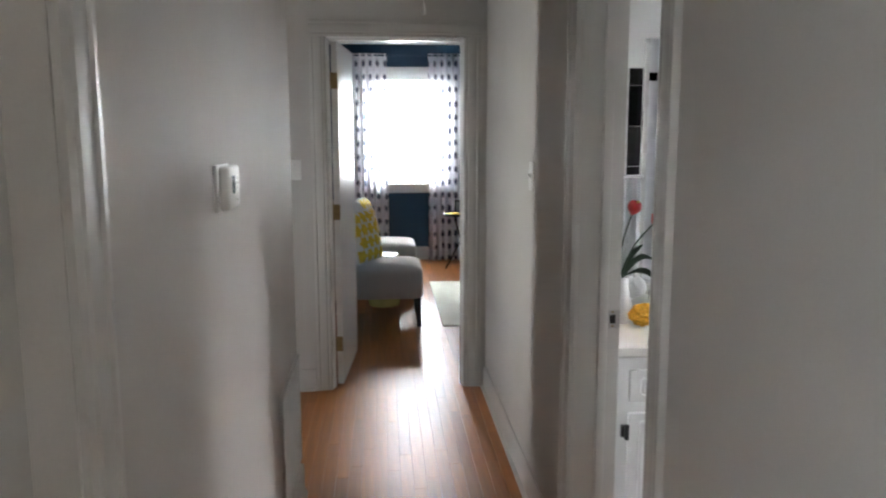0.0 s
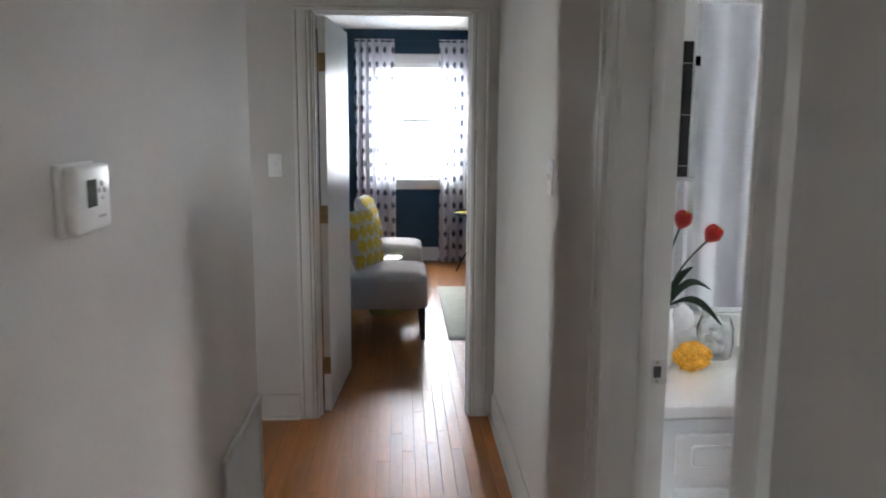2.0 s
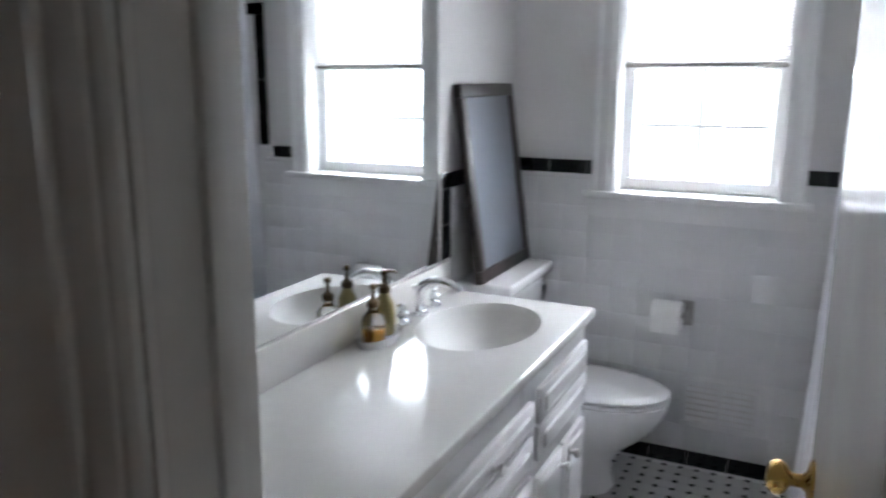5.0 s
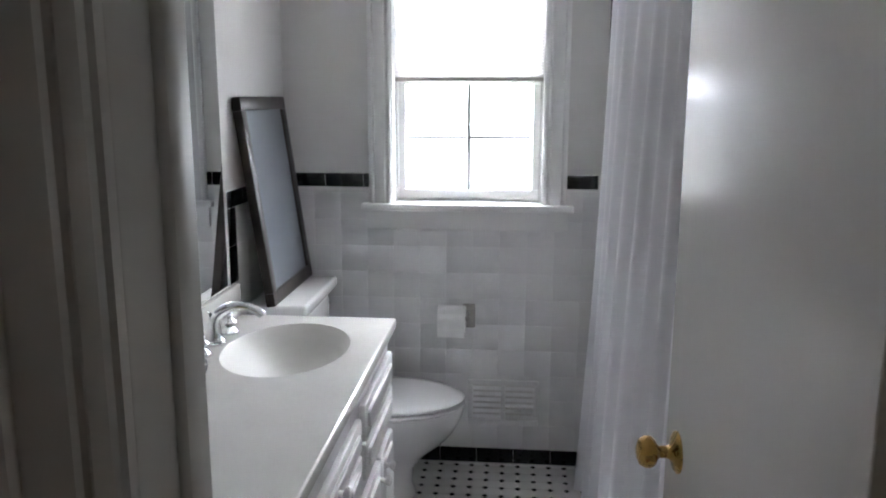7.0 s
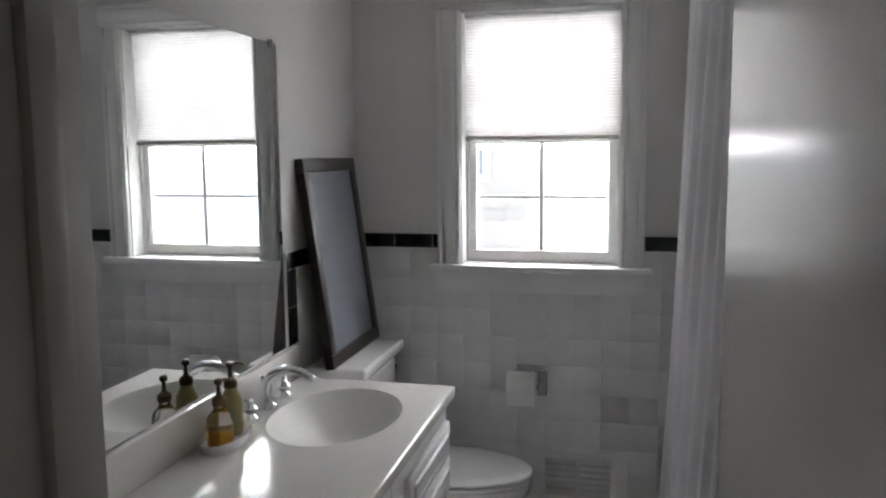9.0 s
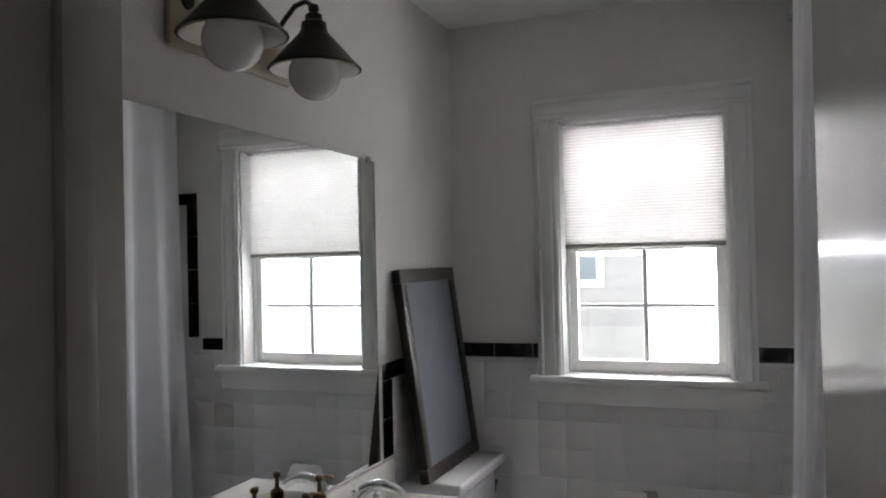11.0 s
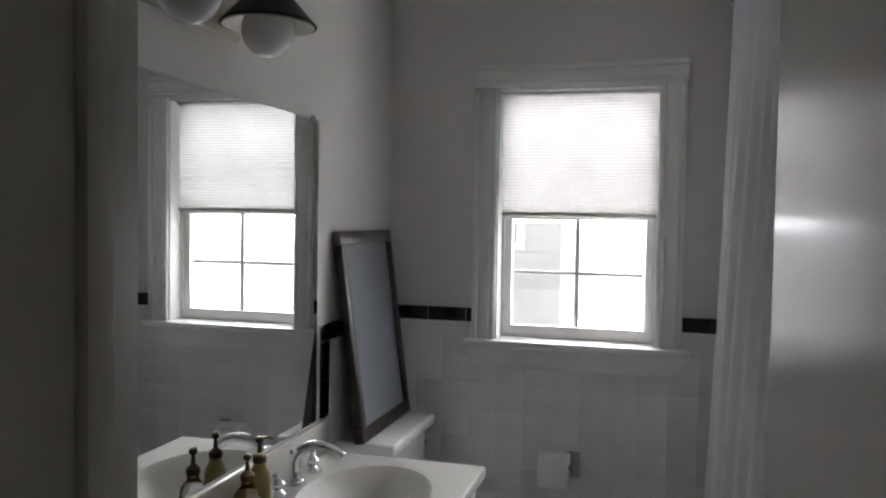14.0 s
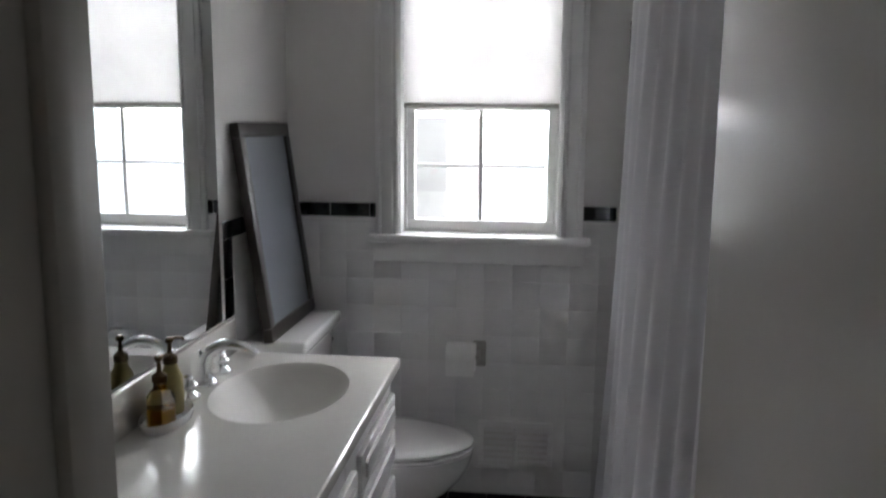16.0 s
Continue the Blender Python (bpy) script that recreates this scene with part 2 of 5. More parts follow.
structure("wall_hall_right", boxes((HR, 0.065, -6.2, DJ0, 0, CEIL), (HR, 0.065, DJ1, 0.0, 0, CEIL), (HR, 0.065, DJ0, DJ1, HEAD, CEIL)),
          M["hall_paint"], "warm greige painted hall wall with a doorway", "wall")
structure("wall_bath_west", boxes((0.065, BX0, BS, DJ0, 0, CEIL), (0.065, BX0, DJ1, BN, 0, CEIL), (0.065, BX0, DJ0, DJ1, HEAD, CEIL)),
          M["bath_paint"], "pale grey painted bathroom wall", "wall")
# the gap from y -5.95 to -5.05 is unseen, cut for the added hall lamp
structure("wall_hall_left", boxes((HL - 0.12, HL, -6.2, -5.95, 0, CEIL), (HL - 0.12, HL, -5.05, LD0, 0, CEIL), (HL - 0.12, HL, -5.95, -5.05, 0, 0.9), (HL - 0.12, HL, -5.95, -5.05, 2.1, CEIL), (HL - 0.12, HL, LD1, LEND, 0, CEIL), (HL - 0.12, HL, LD0, LD1, HEAD, CEIL)),
          M["hall_paint"], "warm greige painted hall wall", "wall")
structure("wall_hall_end", boxes((-2.7, EX0, 0, 0.06, 0, CEIL), (EX1, 0.065, 0, 0.06, 0, CEIL), (EX0, EX1, 0, 0.06, HEAD, CEIL)),
          M["hall_paint"], "greige wall round the bedroom doorway", "wall")
structure("wall_bed_south", boxes((-1.6, EX0, 0.06, 0.12, 0, CEIL), (EX1, 2.2, 0.06, 0.12, 0, CEIL), (EX0, EX1, 0.06, 0.12, HEAD, CEIL)),
          M["blue_paint"], "deep navy blue bedroom wall", "wall")
structure("wall_bed_north", boxes((-1.6, VX0, BED_N, BED_N + 0.16, 0, CEIL), (VX1, 2.2, BED_N, BED_N + 0.16, 0, CEIL),
                                  (VX0, VX1, BED_N, BED_N + 0.16, 0, VZ0), (VX0, VX1, BED_N, BED_N + 0.16, VZ1, CEIL)),
          M["blue_paint"], "deep navy blue bedroom wall with a window", "wall")
structure("wall_bed_west", boxes((-1.7, -1.6, 0.06, BED_N + 0.16, 0, CEIL)), M["blue_paint"], "deep navy blue bedroom wall", "wall")
structure("wall_bed_east", boxes((2.2, 2.3, 0.06, BED_N + 0.16, 0, CEIL)), M["blue_paint"], "deep navy blue bedroom wall", "wall")
structure("wall_bath_north", boxes((BX0, BX1 + 0.20, BN, BN + 0.12, 0, CEIL)), M["bath_paint"], "pale grey painted bathroom wall", "wall")
structure("wall_bath_south", boxes((0.065, BX1 + 0.20, BS - 0.12, BS, 0, CEIL)), M["bath_paint"], "pale painted wall behind the bath", "wall")
structure("wall_bath_east", boxes((BX1, BX1 + 0.20, BS, WY0, 0, CEIL), (BX1, BX1 + 0.20, WY1, BN, 0, CEIL),
                                  (BX1, BX1 + 0.20, WY0, WY1, 0, WZ0), (BX1, BX1 + 0.20, WY0, WY1, WZ1, CEIL)),
          M["bath_paint"], "pale grey bathroom wall with a window", "wall")
structure("wall_rear", boxes((HL - 0.12, 0.065, -6.32, -6.2, 0, CEIL)), M["hall_paint"], "greige wall at the back of the hall", "wall")
structure("wall_side_west", boxes((-2.7, -2.58, LEND, -1.285, 0, CEIL), (-2.7, -2.58, -0.975, 0, 0, CEIL), (-2.7, -2.58, -1.285, -0.975, 0, 0.84), (-2.7, -2.58, -1.285, -0.975, 2.06, CEIL)),
          M["hall_paint"], "greige wall of the side passage", "wall")
structure("wall_side_south", boxes((-2.7, HL - 0.12, LEND - 0.12, LEND, 0, CEIL)), M["hall_paint"], "greige wall of the side passage", "wall")
structure("ceiling_hall", boxes((-2.7, 0.065, -6.32, 0.06, CEIL, CEIL + 0.1)), M["ceiling_paint"], "flat white painted ceiling", "ceiling")
structure("ceiling_bath", boxes((0.065, BX1 + 0.20, BS - 0.12, BN + 0.12, CEIL, CEIL + 0.1)), M["ceiling_paint"], "flat white painted ceiling", "ceiling")
structure("ceiling_bed", boxes((-1.7, 2.3, 0.06, BED_N + 0.16, CEIL, CEIL + 0.1)), M["ceiling_paint"], "flat white painted ceiling", "ceiling")
# unseen slab added over the ceilings to block the sun from the rooms
structure("roof_slab", boxes((-3.2, 3.1, -6.8, 5.3, CEIL + 0.1, CEIL + 0.3)), M["roofing"], "unseen dark roof slab that keeps the sun out", "roof")
structure("ground", boxes((-300, 300, -300, 300, -0.62, -0.5)), M["lawn"], "pale sunlit concrete yard", "ground")
floor_sub = structure("floor_hall", boxes((-2.7, 0.065, -6.32, 0.06, -0.12, -0.008), (-1.7, 2.3, 0.06, BED_N + 0.16, -0.12, -0.008), (EX0, EX1, -0.05, 0.2, -0.12, -0.009)),
                      M["oak_gap"], "narrow-strip polished oak floor", "floor")
floor_bath = structure("floor_bath", boxes((0.065, BX1 + 0.20, BS - 0.12, BN + 0.12, -0.12, -0.003)), M["grout"], "white mosaic floor with black dots", "floor")

# ---- more materials ----
M["marble"] = material("marble", (0.74, 0.73, 0.69), 0.11, var=0.02, scale=6, grain=0.01, grain_scale=30)
# same marble as the top, set rougher to dull the lamp's highlight in the bowl
M["matte_marble"] = material("matte_marble", (0.74, 0.73, 0.69), 0.42, var=0.02, scale=6, grain=0.01, grain_scale=30, spec=0.35)
M["porcelain"] = material("porcelain", (0.82, 0.82, 0.81), 0.1, var=0.01, scale=5, coat=0.3)
M["cabinet_paint"] = material("cabinet_paint", (0.78, 0.78, 0.77), 0.35, var=0.015, scale=4)
M["ceramic_knob"] = material("ceramic_knob", (0.8, 0.79, 0.77), 0.15, var=0)
M["mirror"] = material("mirror", (0.86, 0.88, 0.88), 0.012, 1.0, var=0)
M["dark_wood"] = material("dark_wood", (0.035, 0.027, 0.023), 0.4, var=0.25, scale=5, grain=0.25, grain_scale=60, stretch=(1, 1, 0.1), bump=0.1)
M["espresso"] = material("espresso", (0.016, 0.010, 0.009), 0.3, var=0.2, scale=8, grain=0.2)
M["grey_print"] = material("grey_print", (0.20, 0.225, 0.255), 0.35, var=0.05, scale=3, coat=0.5)
M["bronze"] = material("bronze", (0.016, 0.012, 0.011), 0.45, 0.6, var=0.3, scale=30, bump=0.1, bump_scale=120)
M["shade_white"] = material("shade_white", (0.7, 0.68, 0.62), 0.5, var=0.05, scale=20)
M["plate_tan"] = material("plate_tan", (0.42, 0.37, 0.29), 0.4, var=0.08, scale=12)
M["globe"] = material("globe", (0.62, 0.62, 0.61), 0.08, var=0.01, coat=0.5)
M["amber"] = glass("amber", (0.85, 0.45, 0.06), 0.0, 1.36)
M["clear_glass"] = glass("clear_glass", (0.97, 0.98, 0.97), 0.0, 1.45)
M["olive"] = material("olive", (0.30, 0.25, 0.10), 0.3, var=0.1, scale=20, coat=0.3)
M["pump_bronze"] = material("pump_bronze", (0.10, 0.07, 0.035), 0.35, 0.9, var=0.2, scale=50)
M["tissue"] = material("tissue", (0.88, 0.88, 0.87), 0.95, var=0.02, scale=20, bump=0.25, bump_scale=300)
M["black_rubber"] = material("black_rubber", (0.015, 0.015, 0.016), 0.5)
M["curtain_white"] = cloth("curtain_white", (0.92, 0.92, 0.95), 0.5, 500)
M["shade_cloth"] = cloth("shade_cloth", (0.78, 0.77, 0.76), 0.13, 600)
M["dot_cloth"] = cloth("dot_cloth", (0.84, 0.84, 0.88), 0.45, 500, dots=(0.150, 0.036, (0.10, 0.11, 0.16)))
M["linen"] = material("linen", (0.54, 0.50, 0.47), 0.95, var=0.05, scale=6, grain=0.06, grain_scale=260, bump=0.3, bump_scale=420, sheen=0.3)
M["yellow_cloth"] = material("yellow_cloth", (0.72, 0.52, 0.06), 0.9, var=0.12, scale=30, bump=0.3, bump_scale=300)
M["pillow_cloth"] = material("pillow_cloth", (0.74, 0.73, 0.70), 0.9, var=0.06, scale=12, bump=0.3, bump_scale=300)
M["pillow_back"] = material("pillow_back", (0.12, 0.09, 0.06), 0.9, var=0.1, scale=12, bump=0.3, bump_scale=300)
M["green_glaze"] = material("green_glaze", (0.50, 0.53, 0.24), 0.15, var=0.12, scale=10, coat=0.5)
M["rug_wool"] = material("rug_wool", (0.66, 0.66, 0.57), 0.95, var=0.05, scale=9, grain=0.08, grain_scale=160, bump=0.8, bump_scale=260)
M["black_metal"] = material("black_metal", (0.015, 0.015, 0.016), 0.35, 0.4, var=0.2, scale=20)
M["tulip_red"] = material("tulip_red", (0.62, 0.02, 0.012), 0.45, var=0.25, scale=30, sheen=0.2)
M["tulip_edge"] = material("tulip_edge", (0.80, 0.42, 0.05), 0.5, var=0.2, scale=40)
M["leaf"] = material("leaf", (0.03, 0.05, 0.03), 0.45, var=0.3, scale=25)
M["cotton"] = material("cotton", (0.82, 0.82, 0.82), 1.0, var=0.02, scale=30, bump=0.9, bump_scale=120)
M["towel"] = material("towel", (0.80, 0.80, 0.80), 1.0, var=0.03, scale=14, bump=1.0, bump_scale=300, sheen=0.3)
M["sponge"] = material("sponge", (0.72, 0.36, 0.035), 0.95, var=0.2, scale=40, grain=0.2, grain_scale=160, bump=1.0, bump_scale=140)
M["lcd"] = material("lcd", (0.05, 0.07, 0.05), 0.2)
M["grille_paint"] = material("grille_paint", (0.40, 0.38, 0.35), 0.45, var=0.05, scale=8)
# near-black colour standing in for the shade inside hollows
M["hollow_shade"] = material("hollow_shade", (0.03, 0.03, 0.03), 0.9)
M["tub_white"] = material("tub_white", (0.8, 0.8, 0.8), 0.12, coat=0.3, var=0.01)
M["outside_haze"] = bpy.data.materials.new("outside_haze")
M["outside_haze"].use_nodes = True
_e = M["outside_haze"].node_tree.nodes["Principled BSDF"]
_e.inputs["Base Color"].default_value = (0.8, 0.85, 0.9, 1)
_e.inputs["Emission Color"].default_value = (0.93, 0.97, 1.0, 1)
_e.inputs["Emission Strength"].default_value = 1.7


# ---- trim of the hall ----
def casing_profile(w, d):
    """Outline of a moulded casing across its width w, proud by d, inner edge at 0."""
    return [(0, 0), (0, d * 0.55), (0.006, d * 0.75), (0.012, d * 0.8), (0.016, d * 0.62), (0.022, d * 0.62), (0.026, d * 0.82),
            (w - 0.028, d * 0.9), (w - 0.022, d * 0.7), (w - 0.016, d), (w - 0.004, d), (w, d * 0.85), (w, 0)]


def casing_x(bm, face, sign, y0, y1, head, w=0.09, d=0.02):
    """Casing round an opening in a wall whose face is the plane x = face, proud along sign."""
    pr = casing_profile(w, d)
    prism(bm, [(face + sign * b, y0 - 0.006 - a) for a, b in pr], 0, head + 0.006, "z")
    prism(bm, [(face + sign * b, y1 + 0.006 + a) for a, b in pr], 0, head + 0.006, "z")
    prism(bm, [(face + sign * b, head + 0.008 + a) for a, b in pr], y0 - 0.006 - w, y1 + 0.006 + w, "y")


def casing_y(bm, face, sign, x0, x1, head, w=0.09, d=0.02):
    pr = casing_profile(w, d)
    prism(bm, [(x0 - 0.006 - a, face + sign * b) for a, b in pr], 0, head + 0.006, "z")
    prism(bm, [(x1 + 0.006 + a, face + sign * b) for a, b in pr], 0, head + 0.006, "z")
    prism(bm, [(face + sign * b, head + 0.008 + a) for a, b in pr], x0 - 0.006 - w, x1 + 0.006 + w, "x")


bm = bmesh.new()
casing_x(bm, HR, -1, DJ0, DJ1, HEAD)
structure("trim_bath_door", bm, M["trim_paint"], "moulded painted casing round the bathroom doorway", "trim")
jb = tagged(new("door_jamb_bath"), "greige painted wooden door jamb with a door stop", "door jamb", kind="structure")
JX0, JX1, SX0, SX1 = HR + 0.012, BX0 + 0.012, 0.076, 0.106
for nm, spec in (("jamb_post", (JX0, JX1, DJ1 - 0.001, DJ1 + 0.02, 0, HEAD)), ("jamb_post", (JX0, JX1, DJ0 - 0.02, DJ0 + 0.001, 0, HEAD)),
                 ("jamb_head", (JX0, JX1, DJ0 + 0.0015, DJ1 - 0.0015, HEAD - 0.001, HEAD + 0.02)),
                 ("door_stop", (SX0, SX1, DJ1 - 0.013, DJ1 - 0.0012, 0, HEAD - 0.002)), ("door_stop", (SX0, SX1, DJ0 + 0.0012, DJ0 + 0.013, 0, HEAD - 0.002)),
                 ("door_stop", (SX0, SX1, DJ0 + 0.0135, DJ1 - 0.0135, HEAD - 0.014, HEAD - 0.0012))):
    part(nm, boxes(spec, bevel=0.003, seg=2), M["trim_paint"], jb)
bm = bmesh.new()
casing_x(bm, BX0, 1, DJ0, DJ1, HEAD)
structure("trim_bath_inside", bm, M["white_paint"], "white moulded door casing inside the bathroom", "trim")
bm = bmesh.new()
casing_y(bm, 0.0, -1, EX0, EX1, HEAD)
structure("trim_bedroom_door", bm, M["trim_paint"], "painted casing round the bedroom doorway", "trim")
bm = boxes((EX0 - 0.02, EX0 + 0.001, -0.002, 0.122, 0, HEAD), (EX1 - 0.001, EX1 + 0.02, -0.002, 0.122, 0, HEAD), (EX0, EX1, -0.002, 0.122, HEAD - 0.001, HEAD + 0.02),
           (EX0, EX0 + 0.012, 0.03, 0.065, 0, HEAD), (EX1 - 0.012, EX1, 0.03, 0.065, 0, HEAD), (EX0 + 0.012, EX1 - 0.012, 0.03, 0.065, HEAD - 0.012, HEAD), bevel=0.003)
structure("door_jamb_bedroom", bm, M["white_paint"], "white painted door jamb with a door stop", "trim")
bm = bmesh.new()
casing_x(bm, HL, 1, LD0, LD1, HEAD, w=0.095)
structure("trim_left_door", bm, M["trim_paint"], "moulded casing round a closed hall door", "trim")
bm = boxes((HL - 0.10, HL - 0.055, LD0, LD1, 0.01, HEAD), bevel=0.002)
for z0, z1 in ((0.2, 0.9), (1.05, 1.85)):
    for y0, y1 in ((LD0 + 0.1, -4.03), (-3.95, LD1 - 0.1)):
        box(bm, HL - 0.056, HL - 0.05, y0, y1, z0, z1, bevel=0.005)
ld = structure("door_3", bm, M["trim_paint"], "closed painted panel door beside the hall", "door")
bm = bmesh.new()
lathe(bm, [(0, 0), (0.028, 0), (0.028, 0.006), (0.012, 0.01), (0.01, 0.03), (0.022, 0.038), (0.027, 0.052), (0.02, 0.064), (0, 0.068)], 20, (HL - 0.055, LD1 - 0.07, 0.94), (1, 0, 0))
part("knob", bm, M["brass"], ld, "brass door knob")


def baseboard(name, runs, mat, label, h=0.13):
    """runs: (axis, fixed face, sign, start, end)."""
    bm = bmesh.new()
    for ax, face, sg, a, b in runs:
        pr = [(0, 0), (0.016, 0), (0.016, h - 0.03), (0.013, h - 0.022), (0.013, h - 0.012), (0.006, h), (0, h)]
        shoe = [(0.016, 0), (0.03, 0), (0.028, 0.010), (0.022, 0.017), (0.016, 0.02)]
        for o in (pr, shoe):
            prism(bm, [(face + sg * u, v) for u, v in o], a, b, ax)
    return structure(name, bm, mat, label, "baseboard")


baseboard("baseboard_hall", [("y", HR, -1, -6.2, DJ0 - 0.1), ("y", HR, -1, DJ1 + 0.1, -0.03), ("y", HL, 1, -6.2, LD0 - 0.105), ("y", HL, 1, LD1 + 0.105, LEND), ("x", 0.0, -1, -2.58, EX0 - 0.1),
                              ("x", 0.0, -1, EX1 + 0.1, -0.03), ("x", LEND, 1, -2.58, HL + 0.016)], M["trim_paint"], "painted baseboard with a shoe moulding")
baseboard("baseboard_bedroom", [("x", BED_N, -1, -1.6, 2.2), ("y", -1.6, 1, 0.12, BED_N), ("y", 2.2, -1, 0.12, BED_N), ("x", 0.12, 1, -1.6, EX0 - 0.1), ("x", 0.12, 1, EX1 + 0.1, 2.2)],
          M["white_paint"], "white painted baseboard", 0.15)


# ---- doors ----
def hinge(parent, at, name="hinge"):
    bm = bmesh.new()
    tube(bm, [(at[0], at[1], at[2] - 0.045), (at[0], at[1], at[2] + 0.045)], 0.007, 8)
    box(bm, at[0] - 0.003, at[0] + 0.02, at[1] - 0.001, at[1] + 0.03, at[2] - 0.045, at[2] + 0.045)
    return part(name, bm, M["old_brass"], parent, "tarnished brass hinge")


# bedroom door, opened inwards almost square
bd = thing("door_1", (EX0 + 0.018, 0.065, 0), "white painted flush bedroom door standing open", "door", turn=-4.6, kind="structure")
part("leaf", boxes((0.0, 0.036, 0.0, 0.74, 0.012, 2.022), bevel=0.002), M["white_paint"], bd)
for z in (1.80, 1.05, 0.26):
    bm = boxes((-0.012, 0.0355, -0.003, -0.0005, z - 0.045, z + 0.045))
    tube(bm, [(-0.004, -0.006, z - 0.048), (-0.004, -0.006, z + 0.048)], 0.006, 8)
    part("hinge", bm, M["old_brass"], bd, "tarnished brass hinge")
bm = bmesh.new()
lathe(bm, [(0, 0), (0.03, 0), (0.03, 0.004), (0.012, 0.01), (0.01, 0.03), (0.022, 0.036), (0.028, 0.05), (0.02, 0.064), (0, 0.067)], 20, (0.0, 0.68, 0.94), (-1, 0, 0))
part("knob", bm, M["brass"], bd, "brass door knob")

# bathroom door, opened inwards
tilt = math.degrees(math.atan2(0.036, 0.67))
ba = thing("door_2", (0.165, -2.775, 0), "glossy pale painted flush bathroom door standing open", "door", turn=tilt, kind="structure")
part("leaf", boxes((0.0, 0.675, 0.0, 0.04, 0.014, 2.02), bevel=0.002), M["door_paint"], ba)
for sg, y in ((1, 0.04), (-1, 0.0)):
    bm = bmesh.new()
    lathe(bm, [(0, 0), (0.036, 0), (0.036, 0.003), (0.030, 0.007), (0.016, 0.010), (0.011, 0.016), (0.010, 0.030), (0.013, 0.034), (0.022, 0.038), (0.0275, 0.046), (0.0275, 0.055), (0.022, 0.064), (0.012, 0.068), (0, 0.069)], 28, (0.600, y, 0.93), (0, sg, 0))
    part("door_knob", bm, M["brass"], ba, "polished brass door knob with a round rose")
part("latch_plate", boxes((0.6752, 0.6765, 0.008, 0.032, 0.905, 0.965)), M["brass"], ba, "brass latch plate")
for z in (1.80, 0.24):
    bm = boxes((-0.003, 0.0, -0.088, 0.036, z - 0.045, z + 0.045))
    tube(bm, [(-0.004, -0.044, z - 0.048), (-0.004, -0.044, z + 0.048)], 0.006, 8)
    part("hinge", bm, M["old_brass"], ba, "tarnished brass hinge")

# strike plate in the far jamb
sp = thing("strike_plate", (0.124, DJ1 - 0.0012, 0.932), "worn steel strike plate let into the door jamb", "strike plate")
bm = boxes((-0.018, 0.023, -0.002, 0.0, -0.03, 0.03), bevel=0.0006)
part("plate", bm, M["steel"], sp)
# no hole is cut: a dark patch on the plate gives its shade
part("latch_hole", boxes((-0.009, 0.009, -0.0028, -0.0021, -0.014, 0.014)), M["hollow_shade"], sp, "dark patch for the shade in the latch hole")
for z in (-0.023, 0.023):
    bm = bmesh.new()
    lathe(bm, [(0, 0), (0.004, 0), (0.003, 0.0014), (0, 0.0016)], 10, (0, -0.002, z), (0, -1, 0))
    part("screw", bm, M["old_brass"], sp, "brass screw head")


# ---- small things of the hall ----
th = thing("thermostat", (HL, -2.722, 1.398), "off-white plastic thermostat with a small dark display", "thermostat")
part("back_plate", boxes((0.0, 0.010, -0.066, 0.066, -0.052, 0.052), bevel=0.004, seg=2), M["plastic"], th)
part("body", boxes((0.010, 0.034, -0.062, 0.062, -0.049, 0.049), bevel=0.008, seg=3), M["plastic"], th)
part("display", boxes((0.0335, 0.0348, -0.032, 0.004, -0.012, 0.028), bevel=0.0005), M["lcd"], th, "dark liquid crystal display")
for dy, dz in ((0.024, 0.020), (0.024, 0.0), (0.014, 0.010), (0.034, 0.010)):
    bm = bmesh.new()
    lathe(bm, [(0, 0), (0.0045, 0), (0.0040, 0.002), (0, 0.0024)], 10, (0.0338, dy, dz), (1, 0, 0))
    part("button", bm, M["grille_paint"], th, "small grey button")
part("lettering", boxes((0.0338, 0.0342, 0.008, 0.036, -0.030, -0.026)), M["grille_paint"], th, "small grey lettering bar")


def light_switch(at, turn, label):
    sw = thing("light_switch", at, label, "light switch", turn=turn)
    part("plate", boxes((-0.006, 0.0, -0.035, 0.035, -0.057, 0.057), bevel=0.0025, seg=2), M["plastic"], sw)
    bm = bmesh.new()
    prism(bm, [(-0.006, -0.011), (-0.0075, -0.011), (-0.017, 0.006), (-0.014, 0.011), (-0.006, 0.011)], -0.005, 0.005, "y")
    part("toggle", bm, M["plastic"], sw)
    for z in (-0.03, 0.03):
        bm = bmesh.new()
        lathe(bm, [(0, 0), (0.003, 0), (0.0024, 0.001), (0, 0.0012)], 8, (-0.006, 0, z), (-1, 0, 0))
        part("screw", bm, M["steel"], sw, "small steel screw head")
    return sw


light_switch((HR, -1.41, 1.34), 0, "white toggle light switch on the hall wall")
light_switch((-1.092, 0.0, 1.30), 90, "white toggle light switch beside the bedroom doorway")

# return-air grille low on the left wall
rg = thing("return_air_grille", (HL, -1.62, 0.390), "grey-beige metal return air grille above the baseboard", "grille")
gy, gz = 0.268, 0.222
# dark sheet painted in place of the shade behind the slats
part("backing", boxes((0.0005, 0.002, -gy + 0.02, gy - 0.02, -gz + 0.02, gz - 0.02)), M["hollow_shade"], rg, "dark sheet for the shade behind the slats")
bm = boxes((0, 0.012, -gy, gy, gz - 0.028, gz), (0, 0.012, -gy, gy, -gz, -gz + 0.028), (0, 0.012, -gy, -gy + 0.028, -gz + 0.028, gz - 0.028), (0, 0.012, gy - 0.028, gy, -gz + 0.028, gz - 0.028), bevel=0.003)
part("frame", bm, M["grille_paint"], rg)
